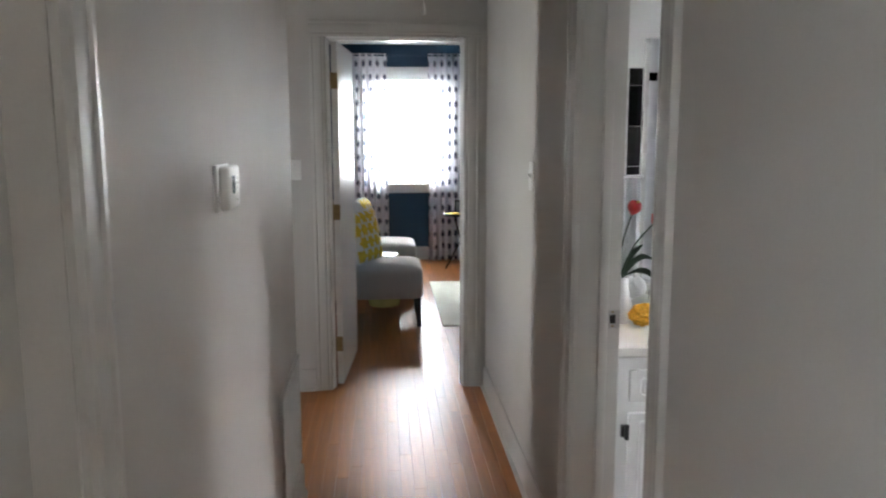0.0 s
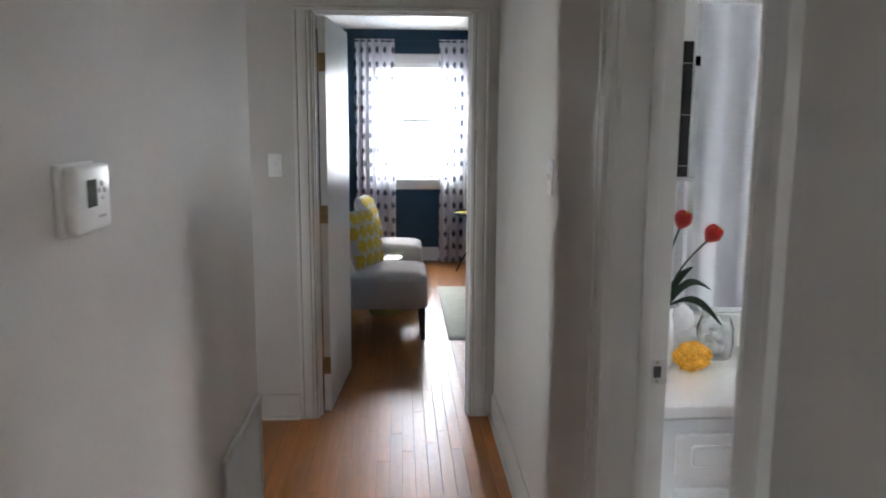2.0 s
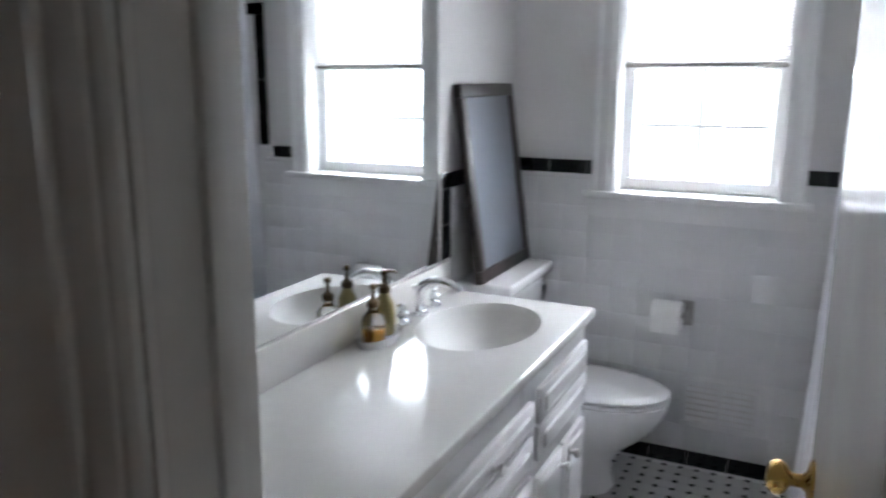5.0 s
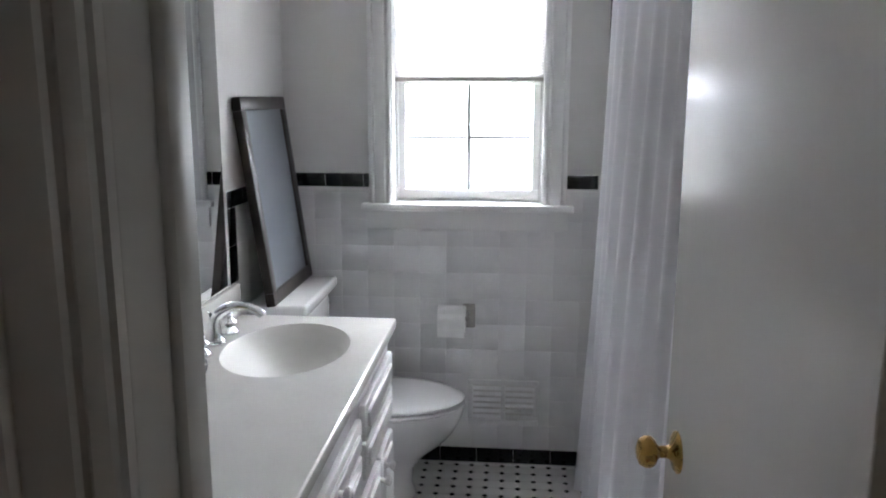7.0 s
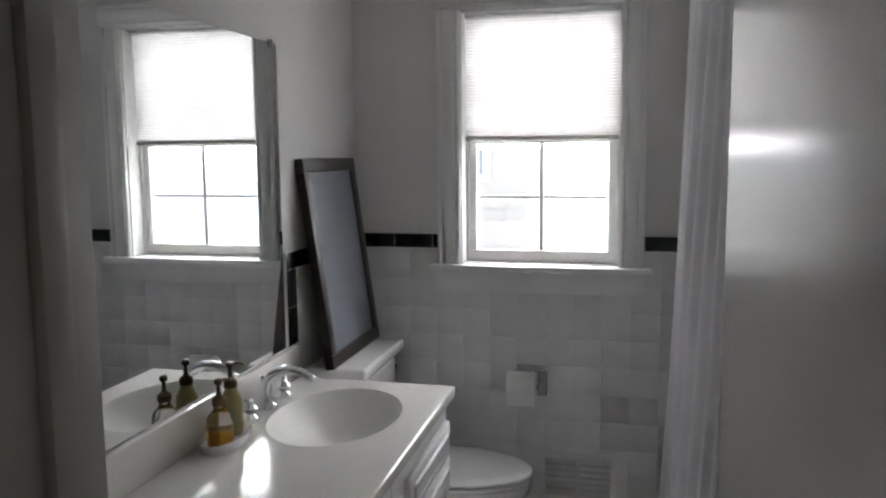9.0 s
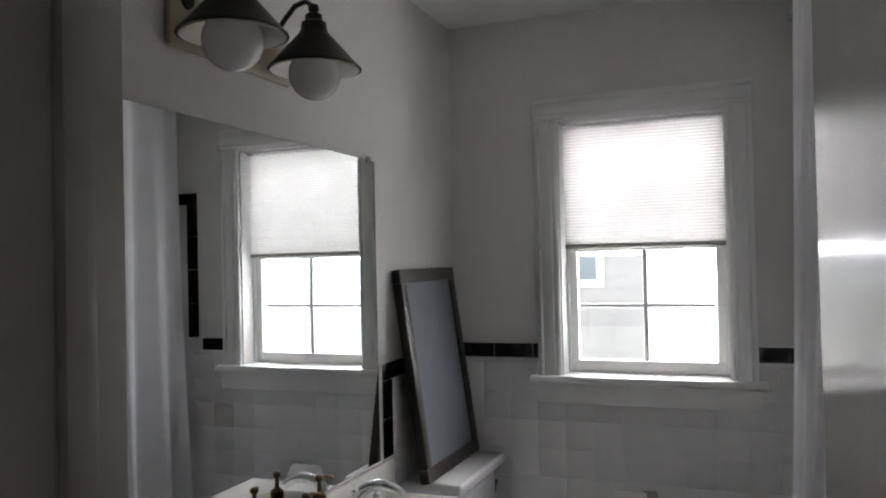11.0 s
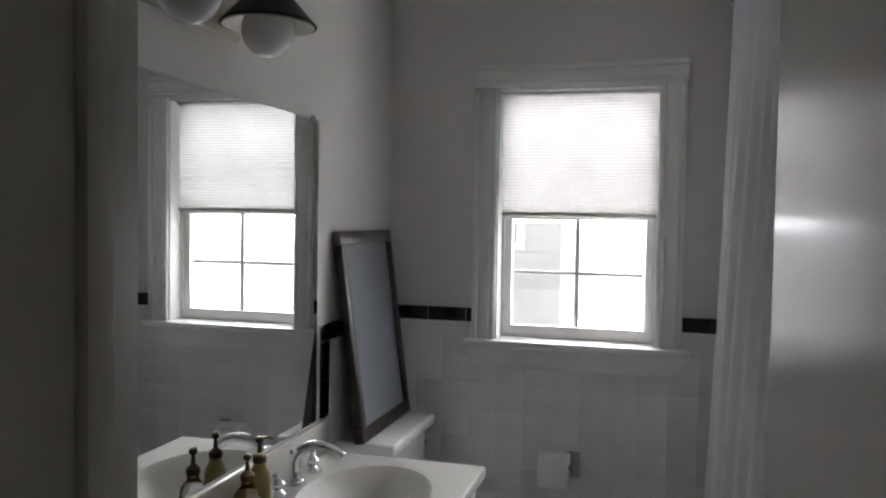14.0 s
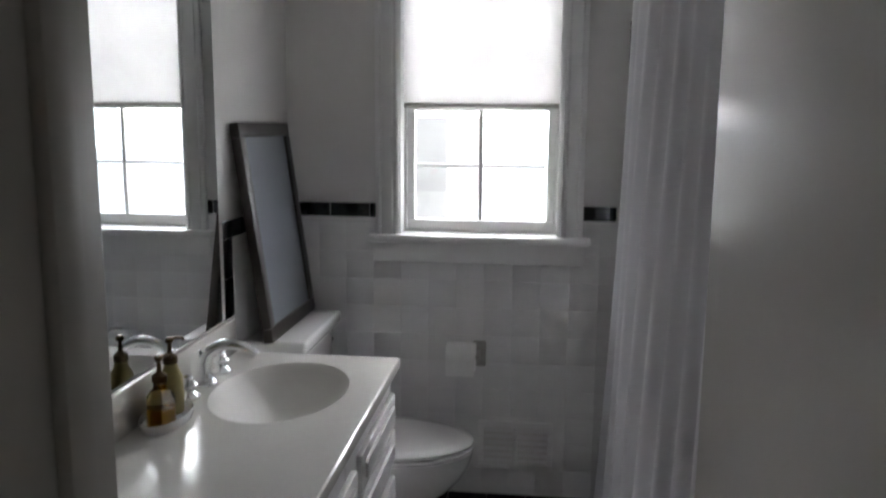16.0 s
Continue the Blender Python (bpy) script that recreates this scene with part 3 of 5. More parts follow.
for k in range(22):
    z = -gz + 0.04 + k * 0.0173
    bm = bmesh.new()
    prism(bm, [(0.003, z), (0.0095, z - 0.007), (0.0105, z - 0.006), (0.004, z + 0.0012)], -gy + 0.027, gy - 0.027, "y")
    part("slat", bm, M["grille_paint"], rg)

# attic pull cord
pc = thing("pull_cord", (-0.462, -2.0, CEIL), "white ceiling pull cord with a small knob", "pull cord")
bm = bmesh.new()
tube(bm, [(0, 0, 0), (0.002, 0, -0.25), (0, 0, -0.565)], 0.0014, 6)
part("cord", bm, M["plastic"], pc)
bm = bmesh.new()
lathe(bm, [(0, 0), (0.004, -0.002), (0.006, -0.016), (0.008, -0.03), (0.006, -0.036), (0, -0.038)], 12, (0, 0, -0.565))
part("knob", bm, M["plastic"], pc)


# ---- bathroom window ----
def wall_frame(bm, x0, x1, y0, y1, z0, z1, w, bev=0.002):
    """A rectangular frame in the y-z plane."""
    for s in ((x0, x1, y0, y1, z1 - w, z1), (x0, x1, y0, y1, z0, z0 + w), (x0, x1, y0, y0 + w, z0 + w, z1 - w), (x0, x1, y1 - w, y1, z0 + w, z1 - w)):
        box(bm, *s, bevel=bev)
    return bm


win = thing("window_1", (BX1, (WY0 + WY1) / 2, WZ0), "white double-hung sash window with moulded casing", "window", kind="structure")
hw, hh = (WY1 - WY0) / 2, WZ1 - WZ0
bm = bmesh.new()
pr = casing_profile(0.088, 0.022)
for sg in (-1, 1):
    prism(bm, [(-b, sg * (hw - 0.012 + a)) for a, b in pr], 0.0, hh - 0.008, "z")
prism(bm, [(-b, hh - 0.008 + a) for a, b in pr], -hw - 0.078, hw + 0.078, "y")
part("window_casing", bm, M["white_paint"], win)
bm = boxes((0.002, 0.2, -hw, -hw + 0.018, 0, hh), (0.002, 0.2, hw - 0.018, hw, 0, hh), (0.002, 0.2, -hw + 0.018, hw - 0.018, hh - 0.018, hh), (0.1, 0.24, -hw, hw, -0.03, 0.012),
           (0.079, 0.0915, -hw + 0.018, -hw + 0.030, 0.01, hh), (0.079, 0.0915, hw - 0.030, hw - 0.018, 0.01, hh), bevel=0.002)
part("window_frame", bm, M["white_paint"], win)
bm = boxes((-0.042, 0.1, -hw - 0.105, hw + 0.105, -0.024, 0.003), bevel=0.006, seg=2)
part("window_sill", bm, M["white_paint"], win)
bm = bmesh.new()
prism(bm, [(-0.022, -0.092), (-0.019, -0.102), (0.0, -0.102), (0.0, -0.024), (-0.022, -0.024)], -hw - 0.085, hw + 0.085, "y")
part("apron", bm, M["white_paint"], win)


def sash(parent, x, z0, z1, cols=2, rows=2):
    s = bmesh.new()
    wall_frame(s, x, x + 0.035, -hw + 0.02, hw - 0.02, z0, z1, 0.038)
    gy0, gy1, gz0, gz1 = -hw + 0.058, hw - 0.058, z0 + 0.038, z1 - 0.038
    for k in range(1, cols):
        y = gy0 + (gy1 - gy0) * k / cols
        box(s, x + 0.006, x + 0.03, y - 0.008, y + 0.008, gz0, gz1, bevel=0.002)
    for k in range(1, rows):
        z = gz0 + (gz1 - gz0) * k / rows
        for c in range(cols):
            box(s, x + 0.007, x + 0.029, gy0 + (gy1 - gy0) * c / cols + 0.008, gy0 + (gy1 - gy0) * (c + 1) / cols - 0.008, z - 0.006, z + 0.006, bevel=0.002)
    so = part("sash", s, M["white_paint"], parent)
    for c in range(cols):
        for r in range(rows):
            y0, y1 = gy0 + (gy1 - gy0) * c / cols, gy0 + (gy1 - gy0) * (c + 1) / cols
            z_0, z_1 = gz0 + (gz1 - gz0) * r / rows, gz0 + (gz1 - gz0) * (r + 1) / rows
            p = part("pane", boxes((x + 0.016, x + 0.019, y0 + 0.004, y1 - 0.004, z_0 + 0.004, z_1 - 0.004)), M["pane"], so, "clear window pane")
            p.visible_shadow = False


sash(win, 0.092, 0.012, 0.510)
sash(win, 0.134, 0.480, hh - 0.018)
bm = bmesh.new()
tube(bm, [(0.082, -hw + 0.05, 0.012 + v) for v in (0.17, 0.06)] + [(0.08, -hw + 0.07, 0.025), (0.075, -hw + 0.13, 0.017), (0.07, -hw + 0.20, 0.016)], 0.002, 6)
cord = part("shade_cord", bm, M["plastic"], win, "thin white blind cord")

# cellular shade, drawn half down
cs = thing("cellular_shade", (BX1 + 0.070, (WY0 + WY1) / 2, WZ1 - 0.019), "white translucent pleated cellular shade drawn half down", "window shade")
part("head_rail", boxes((-0.022, 0.022, -hw + 0.02, hw - 0.02, -0.012, -0.001), bevel=0.002), M["white_paint"], cs)
bm = bmesh.new()
n_pl, top, bot = 38, -0.012, 1.598 - (WZ1 - 0.019)
prev = None
for k in range(n_pl * 2 + 1):
    z = top + (bot - top) * k / (n_pl * 2)
    row = [bm.verts.new((0.0022 if k % 2 else 0.0, y, z)) for y in (-hw + 0.020, hw - 0.020)]
    if prev:
        bm.faces.new((prev[0], prev[1], row[1], row[0]))
    prev = row
part("pleats", bm, M["shade_cloth"], cs)
part("bottom_rail", boxes((-0.012, 0.012, -hw + 0.021, hw - 0.021, bot - 0.016, bot), bevel=0.003), M["grille_paint"], cs, "greyish bottom rail")


# ---- vanity ----
vn = thing("vanity_cabinet", (0, 0, 0), "white painted bathroom vanity with raised panel fronts", "vanity")
FY = -2.015
for nm, spec in (("body", (BX0 + 0.003, 1.3495, FY, BN - 0.003, 0.0905, 0.77)), ("sink_base", (1.35, 1.945, FY, BN - 0.003, 0.0905, 0.654)),
                 ("face_rail", (1.35, 1.945, FY, FY + 0.02, 0.655, 0.77)), ("side_panel", (1.925, 1.945, FY + 0.0205, BN - 0.003, 0.655, 0.77)),
                 ("toe_kick", (BX0 + 0.003, 1.945, FY + 0.06, BN - 0.003, 0.0, 0.09))):
    part(nm, boxes(spec, bevel=0.002), M["cabinet_paint"], vn)


def front(x0, x1, z0, z1, name="drawer", knobs=()):
    bm = boxes((x0, x1, FY - 0.018, FY - 0.0005, z0, z1), bevel=0.005, seg=2)
    w = 0.036
    bm2 = boxes((x0 + w, x1 - w, FY - 0.026, FY - 0.017, z0 + w * 0.75, z1 - w * 0.75), bevel=0.008)
    f = part(name, bm, M["cabinet_paint"], vn)
    part("raised_panel", bm2, M["cabinet_paint"], f)
    for kx, kz in knobs:
        b = bmesh.new()
        lathe(b, [(0, 0), (0.009, 0), (0.007, 0.006), (0.006, 0.012), (0.012, 0.016), (0.0155, 0.022), (0.0145, 0.028), (0.008, 0.032), (0, 0.033)], 16, (kx, FY - 0.025, kz), (0, -1, 0))
        part("knob", b, M["ceramic_knob"], f, "white ceramic knob")
    return f


front(0.225, 0.66, 0.612, 0.725, knobs=((0.442, 0.668),))
front(0.225, 0.66, 0.115, 0.575, "door", knobs=((0.615, 0.515),))
front(0.745, 1.405, 0.600, 0.690, knobs=((1.09, 0.645),))
front(0.745, 1.405, 0.487, 0.587, knobs=((1.09, 0.537),))
front(0.745, 1.405, 0.305, 0.470, knobs=((1.09, 0.387),))
front(0.745, 1.405, 0.115, 0.290, knobs=((1.09, 0.20),))
front(1.455, 1.925, 0.600, 0.705)
front(1.455, 1.925, 0.487, 0.592)
front(1.455, 1.686, 0.115, 0.437, "door", knobs=((1.645, 0.392),))
front(1.700, 1.925, 0.115, 0.437, "door", knobs=((1.742, 0.392),))
for z in (0.51, 0.21):
    bm = bmesh.new()
    tube(bm, [(0.219, FY - 0.022, z - 0.026), (0.219, FY - 0.022, z + 0.026)], 0.008, 8)
    box(bm, 0.202, 0.222, FY - 0.016, FY - 0.0006, z - 0.02, z + 0.02)
    part("hinge", bm, M["black_metal"], vn, "black cabinet hinge")

# cultured marble top with an oval bowl
ct = thing("countertop", (0, 0, 0.77), "glossy off-white cultured marble top with an oval basin", "countertop")
SX, SY, SA, SB = 1.628, -1.772, 0.25, 0.18
bm = bmesh.new()
x0, x1, y0, y1, z0, z1 = BX0 + 0.002, 1.965, -2.042, BN - 0.001, 0.0, 0.035
seg = 48
ring = [bm.verts.new((SX + SA * math.cos(2 * math.pi * k / seg), SY + SB * math.sin(2 * math.pi * k / seg), z1)) for k in range(seg)]
# outer border walked round in step with the basin rim
border = []
for k in range(seg):
    a = 2 * math.pi * k / seg
    c, s = math.cos(a), math.sin(a)
    tx = ((x1 - 0.006 - SX) / c) if c > 1e-6 else ((SX - 0.9) / -c if c < -1e-6 else 9)
    ty = ((y1 - SY) / s) if s > 1e-6 else ((SY - y0 - 0.006) / -s if s < -1e-6 else 9)
    d = min(abs(tx), abs(ty))
    border.append(bm.verts.new((SX + d * c, SY + d * s, z1)))
collar = [bm.verts.new((SX + (SA + 0.006) * math.cos(2 * math.pi * k / seg), SY + (SB + 0.006) * math.sin(2 * math.pi * k / seg), z1)) for k in range(seg)]
for k in range(seg):
    j = (k + 1) % seg
    bm.faces.new((ring[k], ring[j], collar[j], collar[k]))
    bm.faces.new((collar[k], collar[j], border[j], border[k]))
cx = [(x1 - 0.006, y0 + 0.006), (x1 - 0.006, y1), (0.9, y1), (0.9, y0 + 0.006)]
for cxx, cyy in cx:
    a, b = sorted(border, key=lambda v: (v.co.x - cxx) ** 2 + (v.co.y - cyy) ** 2)[:2]
    v = bm.verts.new((cxx, cyy, z1))
    if (a.co - v.co).length > 1e-4 and (b.co - v.co).length > 1e-4:
        bm.faces.new((a, b, v))
part("slab", bm, M["marble"], ct)
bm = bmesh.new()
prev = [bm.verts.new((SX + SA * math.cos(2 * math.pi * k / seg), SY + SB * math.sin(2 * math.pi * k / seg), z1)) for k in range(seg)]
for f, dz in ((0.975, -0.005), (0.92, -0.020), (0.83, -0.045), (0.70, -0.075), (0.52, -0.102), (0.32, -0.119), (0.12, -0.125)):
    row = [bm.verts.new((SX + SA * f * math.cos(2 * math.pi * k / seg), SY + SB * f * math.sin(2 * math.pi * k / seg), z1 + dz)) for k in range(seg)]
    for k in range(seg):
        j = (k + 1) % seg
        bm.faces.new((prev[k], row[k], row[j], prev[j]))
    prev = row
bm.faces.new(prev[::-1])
part("basin", bm, M["matte_marble"], ct, "smooth oval marble basin with a soft sheen")
bm = bmesh.new()
box(bm, x0, 0.9, y0 + 0.006, y1, z0, z1)
edge = [(y0 + 0.006, z1), (y0 + 0.002, z1 - 0.002), (y0, z1 - 0.007), (y0, z0 + 0.006), (y0 + 0.006, z0), (y0 + 0.02, z0)]
prism(bm, [(u, v) for u, v in edge] , x0, x1 - 0.006, "x")
box(bm, x1 - 0.006, x1, y0 + 0.002, y1, z0 + 0.002, z1 - 0.002, bevel=0.0019)
box(bm, 0.9, x1 - 0.006, y0 + 0.02, SY - SB - 0.004, z0, z0 + 0.02)
part("rim", bm, M["marble"], ct)
bm = boxes((x0, x1 - 0.004, BN - 0.022, BN - 0.001, 0.035, 0.144), bevel=0.005, seg=2)
part("backsplash", bm, M["marble"], ct)
bm = bmesh.new()
lathe(bm, [(0, 0), (0.026, 0), (0.026, 0.003), (0.016, 0.004), (0.012, 0.002), (0, 0.002)], 20, (SX, SY, 0.035 - 0.1245))
part("drain", bm, M["chrome"], ct, "chrome drain ring")

TOPZ = 0.805


def faucet():
    f = thing("faucet", (1.642, -1.555, TOPZ), "polished chrome arched faucet with two lever handles", "faucet")
    bm = bmesh.new()
    lathe(bm, [(0, 0), (0.030, 0), (0.030, 0.005), (0.025, 0.009), (0.026, 0.013), (0.020, 0.019), (0.0175, 0.03), (0.0165, 0.04)], 24)
    pts = [(0, 0, 0.03)] + [(0, -0.078 + 0.078 * math.cos(a), 0.062 + 0.055 * math.sin(a)) for a in np.linspace(0.0, 2.6, 16)]
    tube(bm, pts, [0.017] + list(np.linspace(0.017, 0.0125, 16)), 16)
    part("spout", bm, M["chrome"], f)
    bm = bmesh.new()
    tube(bm, [(0, 0.016, 0.04), (0, 0.016, 0.085)], 0.0025, 8)
    lathe(bm, [(0, 0), (0.005, 0.001), (0.006, 0.006), (0.004, 0.011), (0, 0.012)], 12, (0, 0.016, 0.084))
    part("lift_rod", bm, M["chrome"], f)
    for sx in (-1, 1):
        bm = bmesh.new()
        o = (sx * 0.11, 0, 0)
        lathe(bm, [(0, 0), (0.029, 0), (0.029, 0.005), (0.022, 0.010), (0.014, 0.02), (0.020, 0.028), (0.023, 0.036), (0.016, 0.044), (0.010, 0.05), (0.012, 0.056), (0.008, 0.062), (0, 0.063)], 18, o)
        tube(bm, [(sx * 0.11, 0, 0.055), (sx * 0.13, -0.004, 0.066), (sx * 0.15, -0.01, 0.07)], [0.006, 0.0055, 0.004], 10)
        part("handle", bm, M["chrome"], f)
    return f


faucet()


def dispenser(at, label, body_mat, square, fill=None, h=0.115):
    d = thing("soap_dispenser", at, label, "soap dispenser", turn=20)
    if square:
        pr = [(0, 0), (0.030, 0), (0.033, 0.004), (0.033, h * 0.6), (0.030, h * 0.72), (0.016, h * 0.88), (0.014, h)]
    else:
        pr = [(0, 0), (0.026, 0), (0.028, 0.004), (0.030, h * 0.3), (0.027, h * 0.75), (0.018, h * 0.9), (0.015, h)]
    bm = bmesh.new()
    lathe(bm, pr, 24)
    part("bottle", bm, body_mat, d)
    if fill:
        bm = bmesh.new()
        lathe(bm, [(0, 0.003), (0.030, 0.003), (0.0305, h * 0.42), (0, h * 0.42)], 24)
        part("soap", bm, fill, d, "amber liquid soap")
    bm = bmesh.new()
    lathe(bm, [(0.0165, h), (0.0175, h + 0.001), (0.0175, h + 0.016), (0.011, h + 0.022), (0.006, h + 0.026), (0.0045, h + 0.05), (0.009, h + 0.052), (0.011, h + 0.06), (0.007, h + 0.066), (0, h + 0.067)], 16)
    tube(bm, [(0, 0, h + 0.058), (0.012, -0.012, h + 0.06), (0.026, -0.026, h + 0.056), (0.030, -0.030, h + 0.05)], [0.005, 0.0045, 0.004, 0.0035], 8)
    part("pump", bm, M["pump_bronze"], d, "bronze coloured pump head")
    return d


tr = thing("soap_tray", (1.362, -1.577, TOPZ), "oval white ceramic tray holding soap dispensers", "tray")
bm = bmesh.new()
lathe(bm, [(0, 0), (0.9, 0), (0.97, 0.1), (1.0, 0.26), (0.99, 0.30), (0.955, 0.29), (0.92, 0.13), (0, 0.1)], 32)
for v in bm.verts:
    v.co = Vector((v.co.x * 0.098, v.co.y * 0.052, v.co.z * 0.085))
part("dish", bm, M["porcelain"], tr)
dispenser((1.322, -1.582, TOPZ + 0.0087), "clear glass soap dispenser half full of amber soap", M["clear_glass"], True, M["amber"], 0.105)
dispenser((1.405, -1.570, TOPZ + 0.0087), "olive green ceramic lotion dispenser with bronze pump", M["olive"], False, None, 0.125)

# ---- mirror and trim ----
mr = thing("wall_mirror", (0, BN, 0), "large frameless mirror clipped to the wall above the vanity", "mirror")
part("glass", boxes((0.412, 1.888, -0.0065, -0.001, 0.918, 1.868), bevel=0.0015), M["mirror"], mr)
for x in (0.75, 1.845):
    bm = boxes((x - 0.011, x + 0.011, -0.0105, -0.0066, 1.854, 1.878), (x - 0.011, x + 0.011, -0.0066, -0.0005, 1.8685, 1.878), bevel=0.0015)
    part("clip", bm, M["chrome"], mr, "small clear clip")

# ---- vanity light ----
vl = thing("vanity_light", (0.975, BN, 2.085), "bronze wall light with cone shades and globe bulbs", "wall light")
part("plate", boxes((-0.04, 0.42, -0.022, -0.0005, -0.085, 0.035), bevel=0.012, seg=2), M["plate_tan"], vl, "tan metal back plate")


def lamp_arm(x):
    bm = bmesh.new()
    pts = [(x, -0.02, 0.02), (x, -0.05, 0.06), (x, -0.085, 0.095), (x, -0.115, 0.102), (x, -0.132, 0.09), (x, -0.137, 0.065)]
    tube(bm, pts, 0.0065, 10)
    lathe(bm, [(0, 0), (0.02, 0), (0.018, 0.006), (0, 0.008)], 16, (x, -0.0222, 0.02), (0, -1, 0))
    arm = part("arm", bm, M["bronze"], vl)
    bm = bmesh.new()
    lathe(bm, [(0, 0.092), (0.011, 0.09), (0.014, 0.08), (0.010, 0.070), (0.020, 0.066), (0.022, 0.05), (0.030, 0.046), (0.032, 0.03), (0.036, 0.02), (0.105, -0.058), (0.113, -0.066), (0.114, -0.069), (0.110, -0.068), (0.10, -0.058), (0.034, 0.016), (0, 0.016)], 36, (x, -0.137, 0.0))
    part("cone_shade", bm, M["bronze"], arm, "dark bronze cone shade")
    bm = bmesh.new()
    lathe(bm, [(0.030, 0.012), (0.034, 0.012), (0.098, -0.059), (0.108, -0.069), (0.106, -0.070), (0.096, -0.0615), (0.032, 0.008)], 36, (x, -0.137, -0.0015))
    part("shade_lining", bm, M["shade_white"], arm, "pale enamel shade lining")
    bm = bmesh.new()
    lathe(bm, [(0.0, -0.143)] + [(0.0635 * math.sin(a), -0.0795 - 0.0635 * math.cos(a)) for a in np.linspace(0.2, 2.65, 16)] + [(0.018, 0.0), (0, 0.0)], 32, (x, -0.137, 0.0))
    part("globe_bulb", bm, M["globe"], arm, "unlit white globe bulb")


lamp_arm(0.012)
lamp_arm(0.335)


# ---- toilet ----
to = thing("toilet", (2.272, -0.108, 0), "white porcelain toilet with closed lid", "toilet")
bm = boxes((-0.205, 0.205, -1.592, BN + 0.096, 0.395, 0.772), bevel=0.03, seg=4)
part("tank", bm, M["porcelain"], to)
bm = boxes((-0.240, 0.240, -1.615, BN + 0.102, 0.773, 0.818), bevel=0.014, seg=4)
part("tank_lid", bm, M["porcelain"], to)


def oval(bm, rings, seg=36):
    """Egg-shaped rings: (half width, back y, front y, height)."""
    prev = None
    for w, yb, yf, z in rings:
        row = []
        for k in range(seg):
            a = 2 * math.pi * k / seg
            c, s = math.cos(a), math.sin(a)
            ym = yb + (yf - yb) * 0.42
            y = ym + s * ((yb - ym) if s > 0 else (ym - yf))
            sq = 1.0 if s < 0 else (abs(c) ** 0.7 / max(abs(c), 1e-6) if abs(c) > 1e-3 else 1.0)
            row.append(bm.verts.new((w * c * (sq if s > 0 else 1), y, z)))
        if prev:
            for k in range(seg):
                j = (k + 1) % seg
                bm.faces.new((prev[k], prev[j], row[j], row[k]))
        else:
            bm.faces.new(row[::-1])
        prev = row
    bm.faces.new(prev)
    return bm


bm = oval(bmesh.new(), [(0.112, -1.60, -1.95, 0.0), (0.118, -1.59, -1.96, 0.02), (0.106, -1.58, -1.945, 0.07), (0.106, -1.57, -1.95, 0.13), (0.128, -1.56, -2.00, 0.19), (0.155, -1.55, -2.06, 0.235),
                        (0.174, -1.55, -2.105, 0.285), (0.183, -1.55, -2.13, 0.33), (0.186, -1.55, -2.14, 0.365), (0.186, -1.55, -2.142, 0.38), (0.182, -1.55, -2.136, 0.385)])
part("bowl", bm, M["porcelain"], to)
bm = oval(bmesh.new(), [(0.182, -1.63, -2.138, 0.385), (0.187, -1.625, -2.145, 0.389), (0.187, -1.625, -2.145, 0.397), (0.183, -1.63, -2.14, 0.401)])
part("seat", bm, M["porcelain"], to)
bm = oval(bmesh.new(), [(0.180, -1.63, -2.137, 0.404), (0.186, -1.625, -2.144, 0.408), (0.186, -1.625, -2.144, 0.416), (0.178, -1.635, -2.13, 0.423), (0.15, -1.66, -2.09, 0.427), (0.06, -1.75, -1.95, 0.429)])
part("lid", bm, M["porcelain"], to)
# framed print leaning on the tank
pf = new("picture_frame")
pf.empty_display_size = 0.1
pf.matrix_world = pose(2.262, -1.622, 0.8195, -7.6, 0, 0)
tagged(pf, "dark wood frame with grey-blue glazed print leaning on wall", "picture frame")
fw, fh, fb = 0.25, 0.708, 0.046
for nm, spec in (("rail", (-fw, fw, 0, 0.034, fh - fb, fh)), ("rail", (-fw, fw, 0, 0.034, 0, fb)), ("stile", (-fw, -fw + fb, 0.0005, 0.0335, fb, fh - fb)), ("stile", (fw - fb, fw, 0.0005, 0.0335, fb, fh - fb))):
    part(nm, boxes(spec, bevel=0.004, seg=2), M["dark_wood"], pf)
part("print", boxes((-fw + fb, fw - fb, 0.010, 0.016, fb, fh - fb)), M["grey_print"], pf, "plain grey-blue glazed print")

# toilet brush behind the tank
tb = thing("plunger", (2.548, -1.62, 0), "black plunger standing in the corner beside the toilet", "plunger")
bm = bmesh.new()
tube(bm, [(0.0, 0.02, 0.09), (0.0, 0.0, 0.45), (0.0, -0.05, 0.70)], 0.010, 10)
part("handle", bm, M["black_rubber"], tb)
bm = bmesh.new()
lathe(bm, [(0.03, 0.0), (0.034, 0.0), (0.036, 0.02), (0.03, 0.05), (0.016, 0.08), (0.014, 0.11), (0, 0.11)], 20, (0, 0.02, 0))
part("cup", bm, M["black_rubber"], tb)

# paper holder
ph = thing("toilet_paper_holder", (BX1 - 0.0085, -2.248, 0.645), "chrome toilet paper holder on the tiled wall", "paper holder")
bm = boxes((-0.012, 0.0, -0.025, 0.025, -0.05, 0.05), bevel=0.004)
part("bracket", bm, M["steel"], ph)
bm = boxes((-0.07, -0.012, -0.004, 0.006, -0.018, 0.018), bevel=0.003)
part("arm", bm, M["steel"], ph)
bm = bmesh.new()
tube(bm, [(-0.06, -0.006, 0), (-0.06, 0.122, 0)], 0.009, 12)
part("spindle", bm, M["steel"], ph)
tp = thing("toilet_paper_roll", (BX1 - 0.0685, -2.182, 0.645), "white toilet paper roll on the holder", "toilet paper")
bm = bmesh.new()
